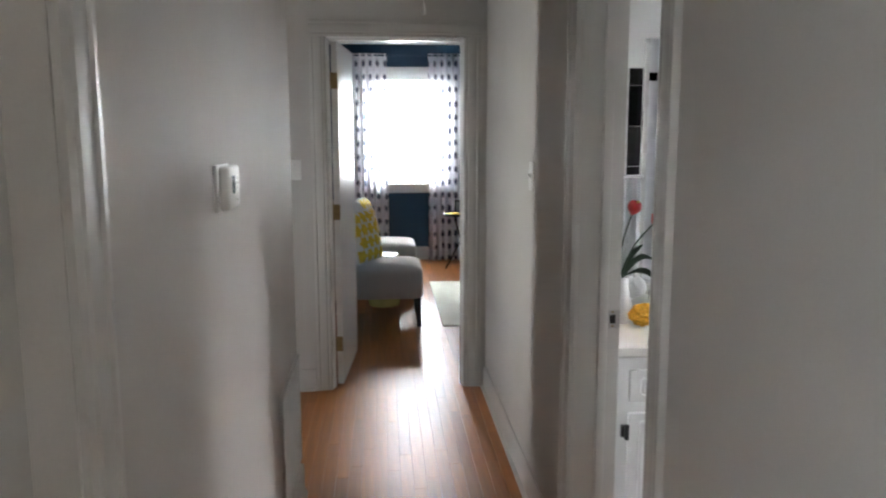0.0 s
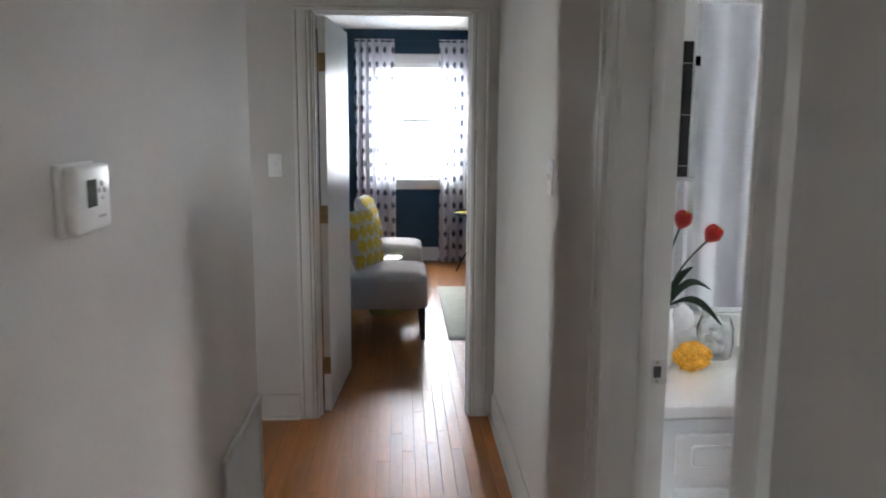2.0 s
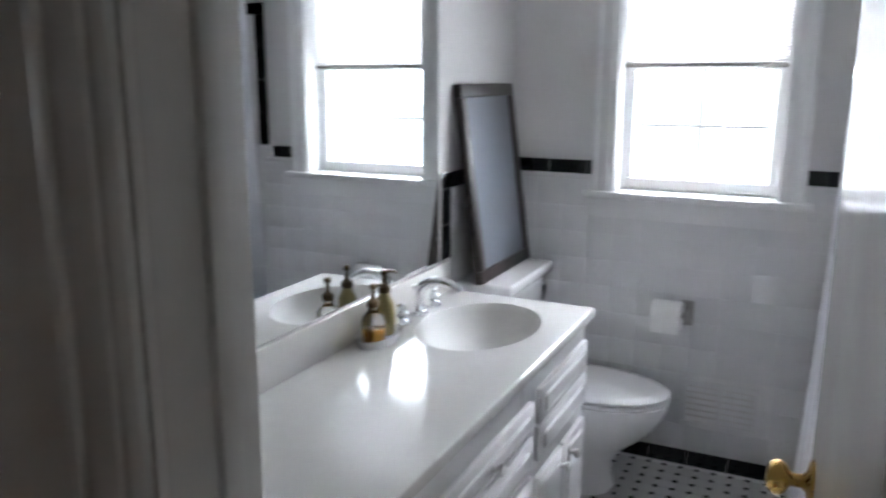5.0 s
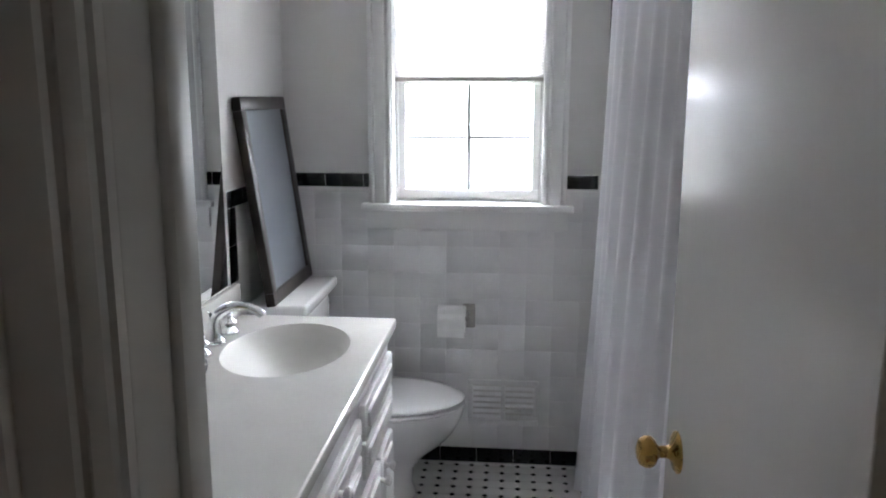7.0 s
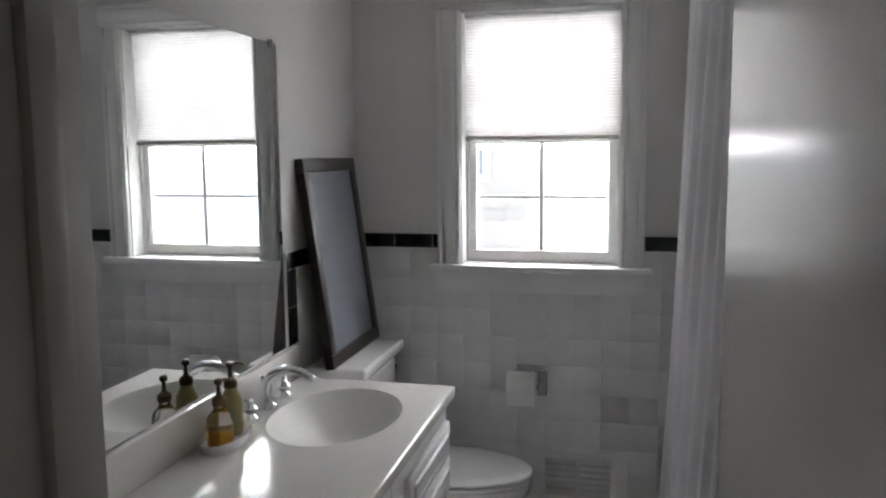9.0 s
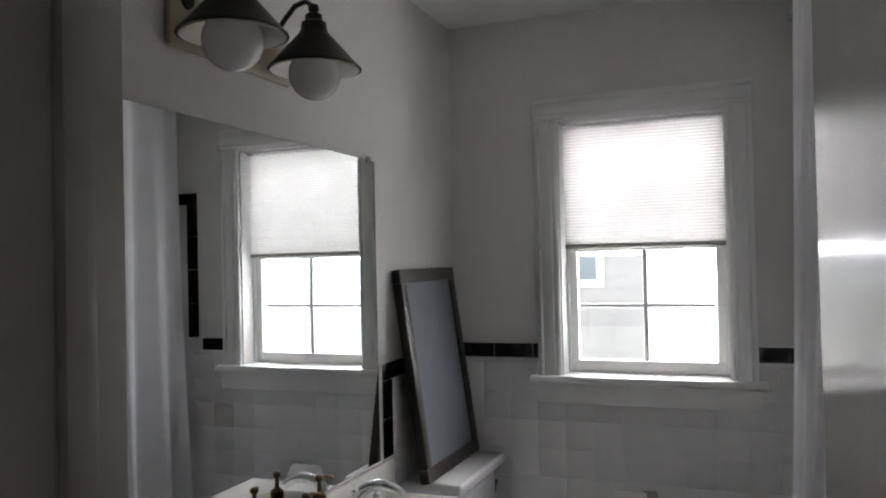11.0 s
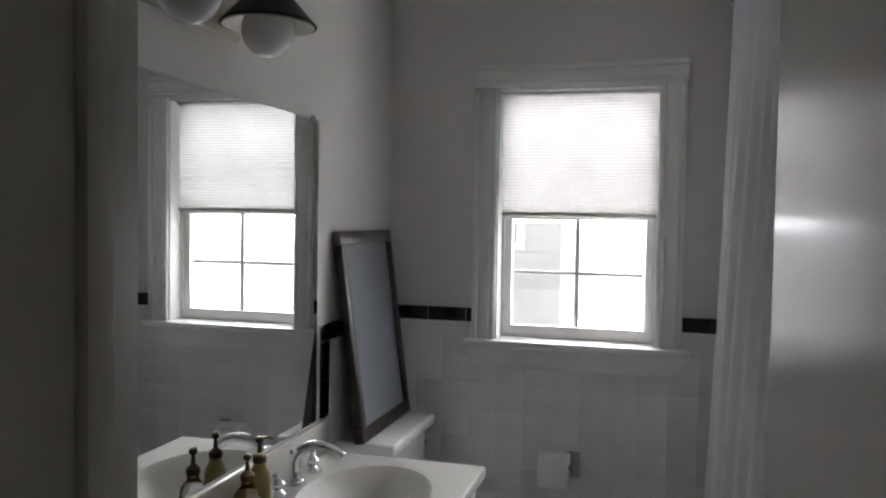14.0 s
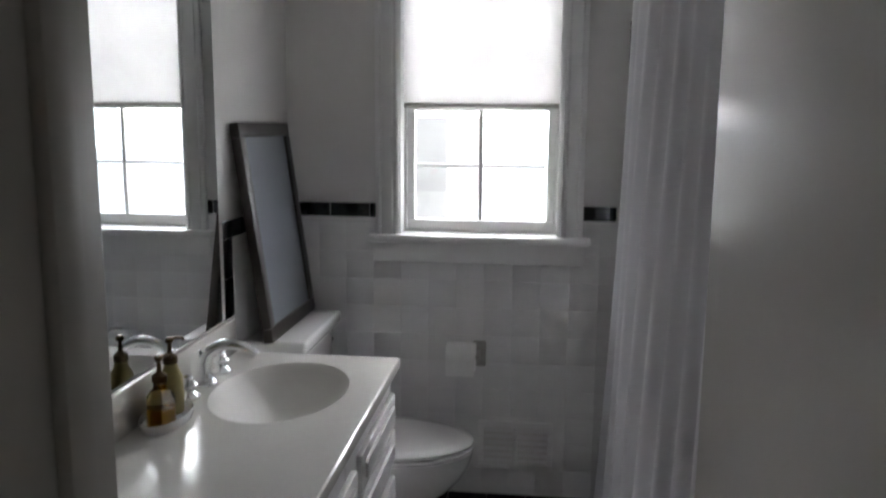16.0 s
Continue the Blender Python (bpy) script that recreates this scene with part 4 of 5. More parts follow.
lathe(bm, [(0.019, -0.055), (0.0535, -0.055), (0.0545, -0.053), (0.0545, 0.053), (0.0535, 0.055), (0.019, 0.055), (0.019, -0.055)], 36, (0, 0, 0), (0, 1, 0))
box(bm, -0.0552, -0.0545, -0.054, 0.054, -0.062, 0.0)
part("roll", bm, M["tissue"], tp)

# wall register
wr = thing("wall_register", (BX1 - 0.0085, -2.393, 0.273), "white two-bank louvred heating register in the tiled wall", "register")
bm = boxes((-0.006, 0, -0.145, 0.145, 0.075, 0.098), (-0.006, 0, -0.145, 0.145, -0.098, -0.075), (-0.006, 0, -0.145, -0.126, -0.075, 0.075), (-0.006, 0, 0.126, 0.145, -0.075, 0.075), (-0.006, 0, -0.008, 0.008, -0.075, 0.075), bevel=0.002)
part("frame", bm, M["cabinet_paint"], wr)
# sheet toned pale so the shade between the louvres stays thin
part("backing", boxes((-0.0012, -0.0002, -0.13, 0.13, -0.08, 0.08)), M["plastic"], wr, "pale sheet in place of the shaded hollow behind the louvres")
for c in (-1, 1):
    for k in range(6):
        z = -0.062 + k * 0.0248
        bm = bmesh.new()
        prism(bm, [(-0.0015, z + 0.006), (-0.010, z - 0.006), (-0.0115, z - 0.005), (-0.003, z + 0.008)], c * 0.067 - 0.0585, c * 0.067 + 0.0585, "y")
        part("louvre", bm, M["cabinet_paint"], wr)

# ---- bath and curtain ----
tbn = thing("bathtub", (0, 0, 0), "white enamelled built-in bathtub behind the curtain", "bathtub")
bm = boxes((BX0 + 0.012, BX1 - 0.012, -2.94, -2.88, 0.0, 0.40), (BX0 + 0.012, BX1 - 0.012, BS + 0.012, BS + 0.07, 0.0, 0.40), (BX0 + 0.012, BX0 + 0.1, BS + 0.07, -2.94, 0.0, 0.40),
           (BX1 - 0.1, BX1 - 0.012, BS + 0.07, -2.94, 0.0, 0.40), (BX0 + 0.1, BX1 - 0.1, BS + 0.07, -2.94, 0.02, 0.08), bevel=0.012, seg=2)
part("basin", bm, M["tub_white"], tbn)
rod = thing("shower_rod", (0, -2.778, 2.36), "chrome shower curtain rod across the bath", "curtain rod")
bm = bmesh.new()
tube(bm, [(BX0 + 0.001, 0, 0), (BX1 - 0.001, 0, 0)], 0.0125, 14)
part("rod", bm, M["chrome"], rod)
for x, sg in ((BX0, 1), (BX1, -1)):
    bm = bmesh.new()
    lathe(bm, [(0, 0.0005), (0.03, 0.0005), (0.028, 0.008), (0.016, 0.014), (0.0135, 0.03)], 18, (x, 0, 0), (sg, 0, 0))
    part("flange", bm, M["chrome"], rod)


def pleated(bm, x0, x1, z0, z1, depth, waves, rng, flare=0.0, nx=None, nz=22, lean=0.0, uvw=None, gather=0.0):
    """A hanging cloth along x with uneven folds; depth grows towards the hem by flare."""
    nx = nx or waves * 10
    ph = [rng.uniform(-0.7, 0.7) for _ in range(waves + 2)]
    am = [rng.uniform(0.6, 1.25) for _ in range(waves + 2)]
    uv = bm.loops.layers.uv.new("UVMap")
    grid, at = [], {}
    for r in range(nz + 1):
        v = r / nz
        row = []
        for c in range(nx + 1):
            u = c / nx
            w = u * waves
            k = int(w)
            f = w - k
            amp = am[k] * (1 - f) + am[k + 1] * f
            pha = ph[k] * (1 - f) + ph[k + 1] * f
            d = depth * (0.55 + 0.45 * v + flare * v * v)
            y = d * amp * math.sin(2 * math.pi * w + pha * v) + lean * v + 0.006 * math.sin(9 * u + 5 * v)
            x = x0 + (x1 - x0) * u + 0.25 * d * math.sin(4 * math.pi * w + 1.3) + gather * v * (u - 0.5)
            vert = bm.verts.new((x, y, z1 + (z0 - z1) * v))
            at[vert] = (u * (uvw or (x1 - x0) * 1.5), (z1 - z0) * (1 - v))
            row.append(vert)
        grid.append(row)
    for r in range(nz):
        for c in range(nx):
            f = bm.faces.new((grid[r][c], grid[r][c + 1], grid[r + 1][c + 1], grid[r + 1][c]))
            for lp in f.loops:
                lp[uv].uv = at[lp.vert]
    return bm


rng = random.Random(4)
sc = thing("shower_curtain", (0, -2.778, 0), "white fabric shower curtain hanging in soft folds", "shower curtain")
part("cloth", pleated(bmesh.new(), 0.90, 2.465, 0.05, 2.335, 0.030, 8, rng, 0.5, nx=128, nz=30, lean=0.055), M["curtain_white"], sc)
for k in range(12):
    x = 0.94 + k * 0.134
    bm = bmesh.new()
    pts = [(x, 0.019 * math.cos(a), 2.355 + 0.024 * math.sin(a)) for a in np.linspace(0, 2 * math.pi, 15)]
    tube(bm, pts, 0.0018, 6, caps=False)
    part("ring", bm, M["chrome"], sc, "chrome curtain ring")


# ---- things on the vanity ----
def blob(bm, r, center, seed, sub=3, rough=0.12, freq=9.0, squash=(1, 1, 1)):
    geo = bmesh.ops.create_icosphere(bm, subdivisions=sub, radius=r)
    for v in geo["verts"]:
        n = v.co.normalized()
        v.co = v.co + n * (r * rough * noise.noise(n * freq * 0.3 + Vector((seed, seed * 2.1, 0))) + r * rough * 0.5 * noise.noise(n * freq + Vector((seed, 0, 7))))
        v.co = Vector((v.co.x * squash[0], v.co.y * squash[1], v.co.z * squash[2])) + Vector(center)
    return bm


jar = thing("cotton_jar", (0.478, -1.620, TOPZ), "clear glass jar filled with white cotton balls", "jar")
bm = bmesh.new()
lathe(bm, [(0, 0), (0.046, 0), (0.05, 0.006), (0.055, 0.05), (0.054, 0.095), (0.046, 0.118), (0.044, 0.125), (0.041, 0.125), (0.043, 0.117), (0.050, 0.094), (0.051, 0.05), (0.046, 0.008), (0, 0.006)], 32)
part("glass", bm, M["clear_glass"], jar)
bm = bmesh.new()
rg2 = random.Random(8)
for k in range(40):
    a, r, z = rg2.uniform(0, 6.28), rg2.uniform(0.008, 0.031), 0.026 + 0.0021 * k
    blob(bm, 0.018, (r * math.cos(a), r * math.sin(a), z), k, 2, 0.25)
cb = part("cotton_balls", bm, M["cotton"], jar, "heap of white cotton balls")
cj = thing("cotton_ball_pile", (0.40, -1.585, TOPZ), "white rolled washcloths stacked beside the jar", "washcloth")
bm = bmesh.new()
for k, (x, y, z) in enumerate(((0, 0, 0.045), (-0.06, 0.015, 0.04), (-0.02, 0.01, 0.11))):
    blob(bm, 0.045, (x, y, z), 20 + k, 3, 0.14, 7)
part("cloth", bm, M["towel"], cj)
bb = thing("bath_bomb", (0.618, -1.567, TOPZ), "white round bath puff on the vanity top", "bath puff")
part("ball", blob(bmesh.new(), 0.037, (0, 0, 0.036), 3, 3, 0.07, 14), M["cotton"], bb)
sh = thing("seashell", (0.694, -1.556, TOPZ), "small pale conical seashell", "shell")
bm = bmesh.new()
lathe(bm, [(0, -0.028), (0.006, -0.024), (0.011, -0.012), (0.012, 0.0), (0.016, 0.004), (0.017, 0.016), (0.010, 0.026), (0, 0.028)], 14, (0, 0, 0.017), (0.9, 0.4, 0.0))
part("shell", bm, M["ceramic_knob"], sh)
sg = thing("sea_sponge", (0.362, -1.745, TOPZ), "golden yellow natural sea sponge", "sponge")
part("sponge", blob(bmesh.new(), 0.050, (0, 0, 0.041), 11, 4, 0.22, 12, (1.05, 0.9, 0.82)), M["sponge"], sg)

tw = thing("hand_towel", (0.315, -1.565, 0.90), "white terry hand towel hanging beside the mirror", "towel")
bm = bmesh.new()
pleated(bm, -0.055, 0.072, 0.03, 0.44, 0.022, 3, random.Random(2), 0.4, nz=14)
bmesh.ops.solidify(bm, geom=bm.faces[:], thickness=0.012)
part("cloth", bm, M["towel"], tw)
bm = bmesh.new()
tube(bm, [(-0.08, 0.01, 0.445), (0.09, 0.01, 0.445)], 0.008, 10)
tube(bm, [(-0.07, 0.01, 0.445), (-0.07, 0.0645, 0.445)], 0.007, 8)
part("ring_bar", bm, M["chrome"], tw, "chrome towel bar")

va = thing("tulip_vase", (0.288, -1.69, TOPZ), "red tulips in a white vase on the vanity", "vase of flowers")
bm = bmesh.new()
lathe(bm, [(0, 0), (0.032, 0), (0.036, 0.005), (0.04, 0.06), (0.033, 0.12), (0.028, 0.16), (0.031, 0.175), (0.028, 0.175), (0.025, 0.16), (0.030, 0.12), (0.036, 0.06), (0.031, 0.01), (0, 0.008)], 28)
part("vase", bm, M["porcelain"], va)


def petal(bm, base, up, out, length, width, cup):
    side = up.cross(out).normalized()
    rows = []
    for i in range(7):
        v = i / 6
        w = width * math.sin(math.pi * (0.12 + 0.80 * v)) * (1.0 if v < 0.7 else (1.25 - 0.36 * v))
        row = []
        for j in range(5):
            s = (j - 2) / 2
            p = base + up * length * v + out * cup * (math.sin(2.4 * v + 0.1) - 0.35 * s * s) + side * w * s
            row.append(bm.verts.new(p))
        rows.append(row)
    for a, b in zip(rows, rows[1:]):
        for j in range(4):
            bm.faces.new((a[j], a[j + 1], b[j + 1], b[j]))


def tulip(head, bend, lean):
    root, head = Vector((0.0, 0.0, 0.10)), Vector(head)
    bm = bmesh.new()
    pts = [root.lerp(head, u) + Vector(bend) * math.sin(math.pi * u) for u in np.linspace(0, 1, 10)]
    tube(bm, pts, 0.0032, 8)
    stem = part("stem", bm, M["leaf"], va, "green tulip stem")
    up = Vector(lean).normalized()
    a = up.orthogonal().normalized()
    b = up.cross(a)
    for k in range(6):
        t = 2 * math.pi * k / 6
        out = a * math.cos(t) + b * math.sin(t)
        bm = bmesh.new()
        petal(bm, head + out * 0.004, up, out, 0.052, 0.017, 0.020 if k % 2 else 0.023)
        bmesh.ops.solidify(bm, geom=bm.faces[:], thickness=0.001)
        part("petal", bm, M["tulip_red"] if k else M["tulip_edge"], stem, "red tulip petal" if k else "orange-edged tulip petal")


tulip((0.015, -0.06, 0.415), (-0.02, 0.0, 0.01), (0.25, -0.3, 1))
tulip((0.095, -0.06, 0.378), (-0.03, 0.0, 0.02), (0.6, -0.3, 0.9))


def long_leaf(p0, p1, sag, width):
    p0, p1 = Vector(p0), Vector(p1)
    bm = bmesh.new()
    side = (p1 - p0).cross(Vector((0.2, 0.9, 0.5))).normalized()
    prev = None
    for i in range(11):
        v = i / 10
        c = p0.lerp(p1, v) + Vector((0, 0, sag)) * math.sin(math.pi * v)
        w = width * (math.sin(math.pi * (0.06 + 0.92 * v)) ** 0.7)
        row = [bm.verts.new(c - side * w), bm.verts.new(c + Vector((0, 0.0, -w * 0.35))), bm.verts.new(c + side * w)]
        if prev:
            bm.faces.new((prev[0], prev[1], row[1], row[0]))
            bm.faces.new((prev[1], prev[2], row[2], row[1]))
        prev = row
    bmesh.ops.solidify(bm, geom=bm.faces[:], thickness=0.001)
    part("leaf", bm, M["leaf"], va, "drooping dark green leaf")


long_leaf((0.0, -0.01, 0.17), (0.12, -0.05, 0.235), 0.05, 0.014)
long_leaf((0.01, -0.01, 0.18), (0.16, -0.04, 0.13), 0.045, 0.013)
long_leaf((0.0, 0.0, 0.18), (0.07, -0.03, 0.30), 0.02, 0.012)


# ---- bedroom ----
bw = thing("window_2", ((VX0 + VX1) / 2, BED_N, VZ0), "white bedroom sash window with a partly raised blind", "window", kind="structure")
vw, vh = (VX1 - VX0) / 2, VZ1 - VZ0
bm = bmesh.new()
pr = casing_profile(0.09, 0.022)
for sg in (-1, 1):
    prism(bm, [(sg * (vw - 0.01 + a), -b) for a, b in pr], 0.0, vh - 0.01, "z")
prism(bm, [(-b, vh - 0.01 + a) for a, b in pr], -vw - 0.08, vw + 0.08, "x")
part("window_casing", bm, M["white_paint"], bw)
part("window_sill", boxes((-vw - 0.1, vw + 0.1, -0.05, 0.08, -0.028, 0.004), bevel=0.006, seg=2), M["white_paint"], bw)
part("apron", boxes((-vw - 0.08, vw + 0.08, -0.02, 0.0, -0.11, -0.028), bevel=0.004), M["white_paint"], bw)
bm = boxes((-vw, -vw + 0.02, 0.002, 0.16, 0, vh), (vw - 0.02, vw, 0.002, 0.16, 0, vh), (-vw + 0.02, vw - 0.02, 0.002, 0.16, vh - 0.02, vh), bevel=0.002)
part("window_frame", bm, M["white_paint"], bw)
for y, z0, z1 in ((0.06, 0.006, vh / 2 + 0.02), (0.10, vh / 2 - 0.02, vh - 0.02)):
    bm = boxes((-vw + 0.02, vw - 0.02, y, y + 0.034, z0, z0 + 0.05), (-vw + 0.02, vw - 0.02, y, y + 0.034, z1 - 0.04, z1), (-vw + 0.02, -vw + 0.06, y, y + 0.034, z0 + 0.05, z1 - 0.04), (vw - 0.06, vw - 0.02, y, y + 0.034, z0 + 0.05, z1 - 0.04), bevel=0.002)
    so = part("sash", bm, M["white_paint"], bw)
    p = part("pane", boxes((-vw + 0.058, vw - 0.058, y + 0.015, y + 0.018, z0 + 0.048, z1 - 0.038)), M["pane"], so, "clear window pane")
    p.visible_shadow = False

bl = thing("raised_blind", ((VX0 + VX1) / 2, BED_N + 0.03, VZ1 - 0.02), "white blind gathered at the top of the window", "window blind")
part("head_rail", boxes((-vw + 0.03, vw - 0.03, -0.02, 0.025, -0.05, -0.001), bevel=0.003), M["white_paint"], bl)
for k in range(9):
    z = -0.058 - k * 0.011
    part("slat", boxes((-vw + 0.035, vw - 0.035, -0.02 + 0.002 * (k % 2), 0.022, z - 0.003, z + 0.0005)), M["shade_white"], bl)
part("bottom_rail", boxes((-vw + 0.03, vw - 0.03, -0.016, 0.018, -0.185, -0.16), bevel=0.003), M["white_paint"], bl)


def dotted_curtain(x0, x1, seed, label):
    c = thing("window_curtain", (0, BED_N - 0.10, 0), label, "curtain", "dotted bedroom curtains")
    part("cloth", pleated(bmesh.new(), x0, x1, 0.006, 2.372, 0.028, 6, random.Random(seed), 0.6, nz=26, uvw=(x1 - x0) * 1.9), M["dot_cloth"], c)
    return c


dotted_curtain(-0.965, -0.545, 5, "white curtain panel printed with charcoal dots")
dotted_curtain(-0.075, 0.36, 9, "white curtain panel with charcoal dots reaching the floor")
cr = thing("curtain_rod", (0, BED_N - 0.10, 2.35), "dark navy slim curtain rod above the window", "curtain rod")
bm = bmesh.new()
tube(bm, [(-1.02, 0, 0), (0.45, 0, 0)], 0.008, 10)
part("rod", bm, M["blue_paint"], cr)
for x in (-1.0, 0.43):
    bm = boxes((x - 0.01, x + 0.01, 0.0, 0.0995, -0.008, 0.008), bevel=0.002)
    part("bracket", bm, M["blue_paint"], cr)


def cushion(bm, x0, x1, y0, y1, z0, z1, r, crown=0.0):
    """A padded block with rounded edges and a crowned top."""
    n = 8
    box(bm, x0, x1, y0, y1, z0, z1)
    bmesh.ops.subdivide_edges(bm, edges=bm.edges[:], cuts=n, use_grid_fill=True)
    cx, cy, cz = (x0 + x1) / 2, (y0 + y1) / 2, (z0 + z1) / 2
    for v in bm.verts:
        q = Vector((max(x0 + r, min(x1 - r, v.co.x)), max(y0 + r, min(y1 - r, v.co.y)), max(z0 + r * 0.6, min(z1 - r, v.co.z))))
        d = v.co - q
        if d.length > 1e-6:
            v.co = q + d.normalized() * min(r, d.length)
        if v.co.z > cz:
            ux, uy = (v.co.x - cx) / (x1 - x0) * 2, (v.co.y - cy) / (y1 - y0) * 2
            v.co.z += crown * (1 - ux * ux) * (1 - uy * uy)
    return bm


def slipper_chair(at):
    c = thing("slipper_chair", at, "light oatmeal upholstered slipper chair with dark legs", "chair", "pair of slipper chairs")
    part("seat", cushion(bmesh.new(), 0.0, 0.62, 0.0, 0.58, 0.225, 0.475, 0.05, 0.025), M["linen"], c)
    bm = cushion(bmesh.new(), -0.13, 0.01, 0.0, 0.58, 0.225, 0.86, 0.05, 0.01)
    for v in bm.verts:
        v.co.x -= 0.13 * max(0.0, v.co.z - 0.45)
    part("backrest", bm, M["linen"], c)
    for x, y in ((0.575, 0.045), (0.575, 0.535), (-0.07, 0.045), (-0.07, 0.535)):
        bm = bmesh.new()
        lo = [bm.verts.new((x + a * 0.015 + (0.012 if x > 0 else -0.02), y + b * 0.015, 0)) for a, b in ((-1, -1), (1, -1), (1, 1), (-1, 1))]
        hi = [bm.verts.new((x + a * 0.026, y + b * 0.026, 0.235)) for a, b in ((-1, -1), (1, -1), (1, 1), (-1, 1))]
        bm.faces.new(lo[::-1])
        bm.faces.new(hi)
        for k in range(4):
            bm.faces.new((lo[k], lo[(k + 1) % 4], hi[(k + 1) % 4], hi[k]))
        part("leg", bm, M["espresso"], c, "dark espresso tapered leg")
    return c


c1 = slipper_chair((-0.915, 1.42, 0))
copy_thing(c1, pose(-0.915, 2.62, 0))


def throw_pillow(at, rx, ry, rz, seed, label):
    p = new("throw_pillow")
    p.empty_display_size = 0.1
    p.matrix_world = pose(*at, rx, ry, rz)
    tagged(p, label, "pillow", "yellow flowered pillows")
    n, h = 14, 0.215
    bm = bmesh.new()
    for side in (1, -1):
        g = []
        for i in range(n + 1):
            row = []
            for j in range(n + 1):
                u, v = i / n * 2 - 1, j / n * 2 - 1
                pin = 1 - 0.06 * (u * u + v * v) / 2 + 0.03 * (u * u * v * v)
                t = 0.065 * side * max(0.0, (1 - u ** 4) * (1 - v ** 4)) ** 0.6
                row.append(bm.verts.new((t, u * h * pin, h + v * h * pin)))
            g.append(row)
        for i in range(n):
            for j in range(n):
                bm.faces.new((g[i][j], g[i + 1][j], g[i + 1][j + 1], g[i][j + 1]))
    bmesh.ops.remove_doubles(bm, verts=bm.verts[:], dist=0.0006)
    part("cover", bm, M["pillow_cloth"], p)
    r = random.Random(seed)
    for i in range(4):
        for j in range(4):
            u, v = -0.72 + i * 0.48 + (0.24 if j % 2 else 0) - 0.12, -0.72 + j * 0.48
            if abs(u) > 0.92:
                continue
            t = 0.065 * max(0.0, (1 - u ** 4) * (1 - v ** 4)) ** 0.6
            for rad, mt, off in ((0.056, M["yellow_cloth"], 0.0035),):
                bm = bmesh.new()
                k, ring = 0, []
                for k in range(24):
                    a = 2 * math.pi * k / 24
                    rr = rad * (0.86 + 0.14 * math.cos(6 * a + r.uniform(-.2, .2)))
                    uu, vv = u + rr * math.cos(a) / h, v + rr * math.sin(a) / h
                    uu, vv = max(-0.97, min(0.97, uu)), max(-0.97, min(0.97, vv))
                    tt = 0.065 * max(0.0, (1 - uu ** 4) * (1 - vv ** 4)) ** 0.6
                    ring.append(bm.verts.new((tt + off, uu * h * 0.97, h + vv * h * 0.97)))
                c = bm.verts.new((t + off + 0.006, u * h * 0.97, h + v * h * 0.97))
                for k in range(24):
                    bm.faces.new((ring[k], ring[(k + 1) % 24], c))
                part("flower", bm, mt, p, "yellow printed flower")
    return p


throw_pillow((-0.70, 1.66, 0.478), 0, -17, -26, 1, "white throw pillow with large yellow flowers on the chair")
throw_pillow((-0.70, 2.86, 0.478), 0, -17, -12, 2, "white throw pillow with large yellow flowers on the far chair")

gs = thing("garden_stool", (-0.60, 2.27, 0), "glossy yellow-green ceramic garden stool between the chairs", "stool")
bm = bmesh.new()
lathe(bm, [(0, 0), (0.13, 0), (0.137, 0.01), (0.14, 0.035), (0.155, 0.10), (0.168, 0.20), (0.168, 0.26), (0.156, 0.36), (0.142, 0.42), (0.138, 0.445), (0.128, 0.456), (0.0, 0.462)], 36)
part("body", bm, M["green_glaze"], gs)
for z in (0.045, 0.415):
    for k in range(14):
        a = 2 * math.pi * k / 14
        bm = bmesh.new()
        r = 0.141 if z < 0.1 else 0.143
        lathe(bm, [(0.009, 0), (0.007, 0.004), (0, 0.006)], 8, (r * math.cos(a), r * math.sin(a), z), (math.cos(a), math.sin(a), 0))
        part("boss", bm, M["green_glaze"], gs)

ru = thing("area_rug", (-0.145, 1.44, 0.0), "cream woven area rug on the oak floor", "rug")
part("rug", boxes((0.0, 1.7, 0.0, 1.78, 0.0005, 0.013), bevel=0.004, seg=2), M["rug_wool"], ru)

st = thing("side_table", (0.24, 3.95, 0), "small black folding side table with crossed legs", "table")
bm = bmesh.new()
lathe(bm, [(0, 0.60), (0.185, 0.60), (0.19, 0.604), (0.19, 0.622), (0.184, 0.626), (0.178, 0.612), (0, 0.610)], 36)
part("tray", bm, M["black_metal"], st)
for k in range(3):
    a = 2 * math.pi * k / 3 + 2.75
    bm = bmesh.new()
    tube(bm, [(0.17 * math.cos(a), 0.17 * math.sin(a), 0.0), (0.0, 0.0, 0.32), (-0.13 * math.cos(a + 0.3), -0.13 * math.sin(a + 0.3), 0.602)], 0.009, 8)
    part("leg", bm, M["black_metal"], st)
mg = thing("magazine", (0.17, 3.93, 0.611), "yellow-covered magazine lying on the side table", "magazine", turn=25)
part("pages", boxes((-0.07, 0.07, -0.09, 0.09, 0.0, 0.012), bevel=0.001), M["yellow_cloth"], mg)
fl = thing("framed_photo", (0.24, 4.02, 0.611), "small black picture frame standing on the side table", "picture frame", turn=-20)
part("frame", boxes((-0.06, 0.06, -0.008, 0.008, 0.0, 0.15), bevel=0.002), M["black_metal"], fl)
part("photo", boxes((-0.045, 0.045, -0.0095, -0.008, 0.018, 0.132)), M["grey_print"], fl, "pale grey print")
cf = thing("ceiling_light", (0.12, 2.2, CEIL), "flat white round bedroom ceiling light", "ceiling light")
bm = bmesh.new()
lathe(bm, [(0, -0.07), (0.10, -0.065), (0.15, -0.045), (0.165, -0.02), (0.165, -0.0005), (0, -0.0005)], 36)
part("diffuser", bm, M["globe"], cf)


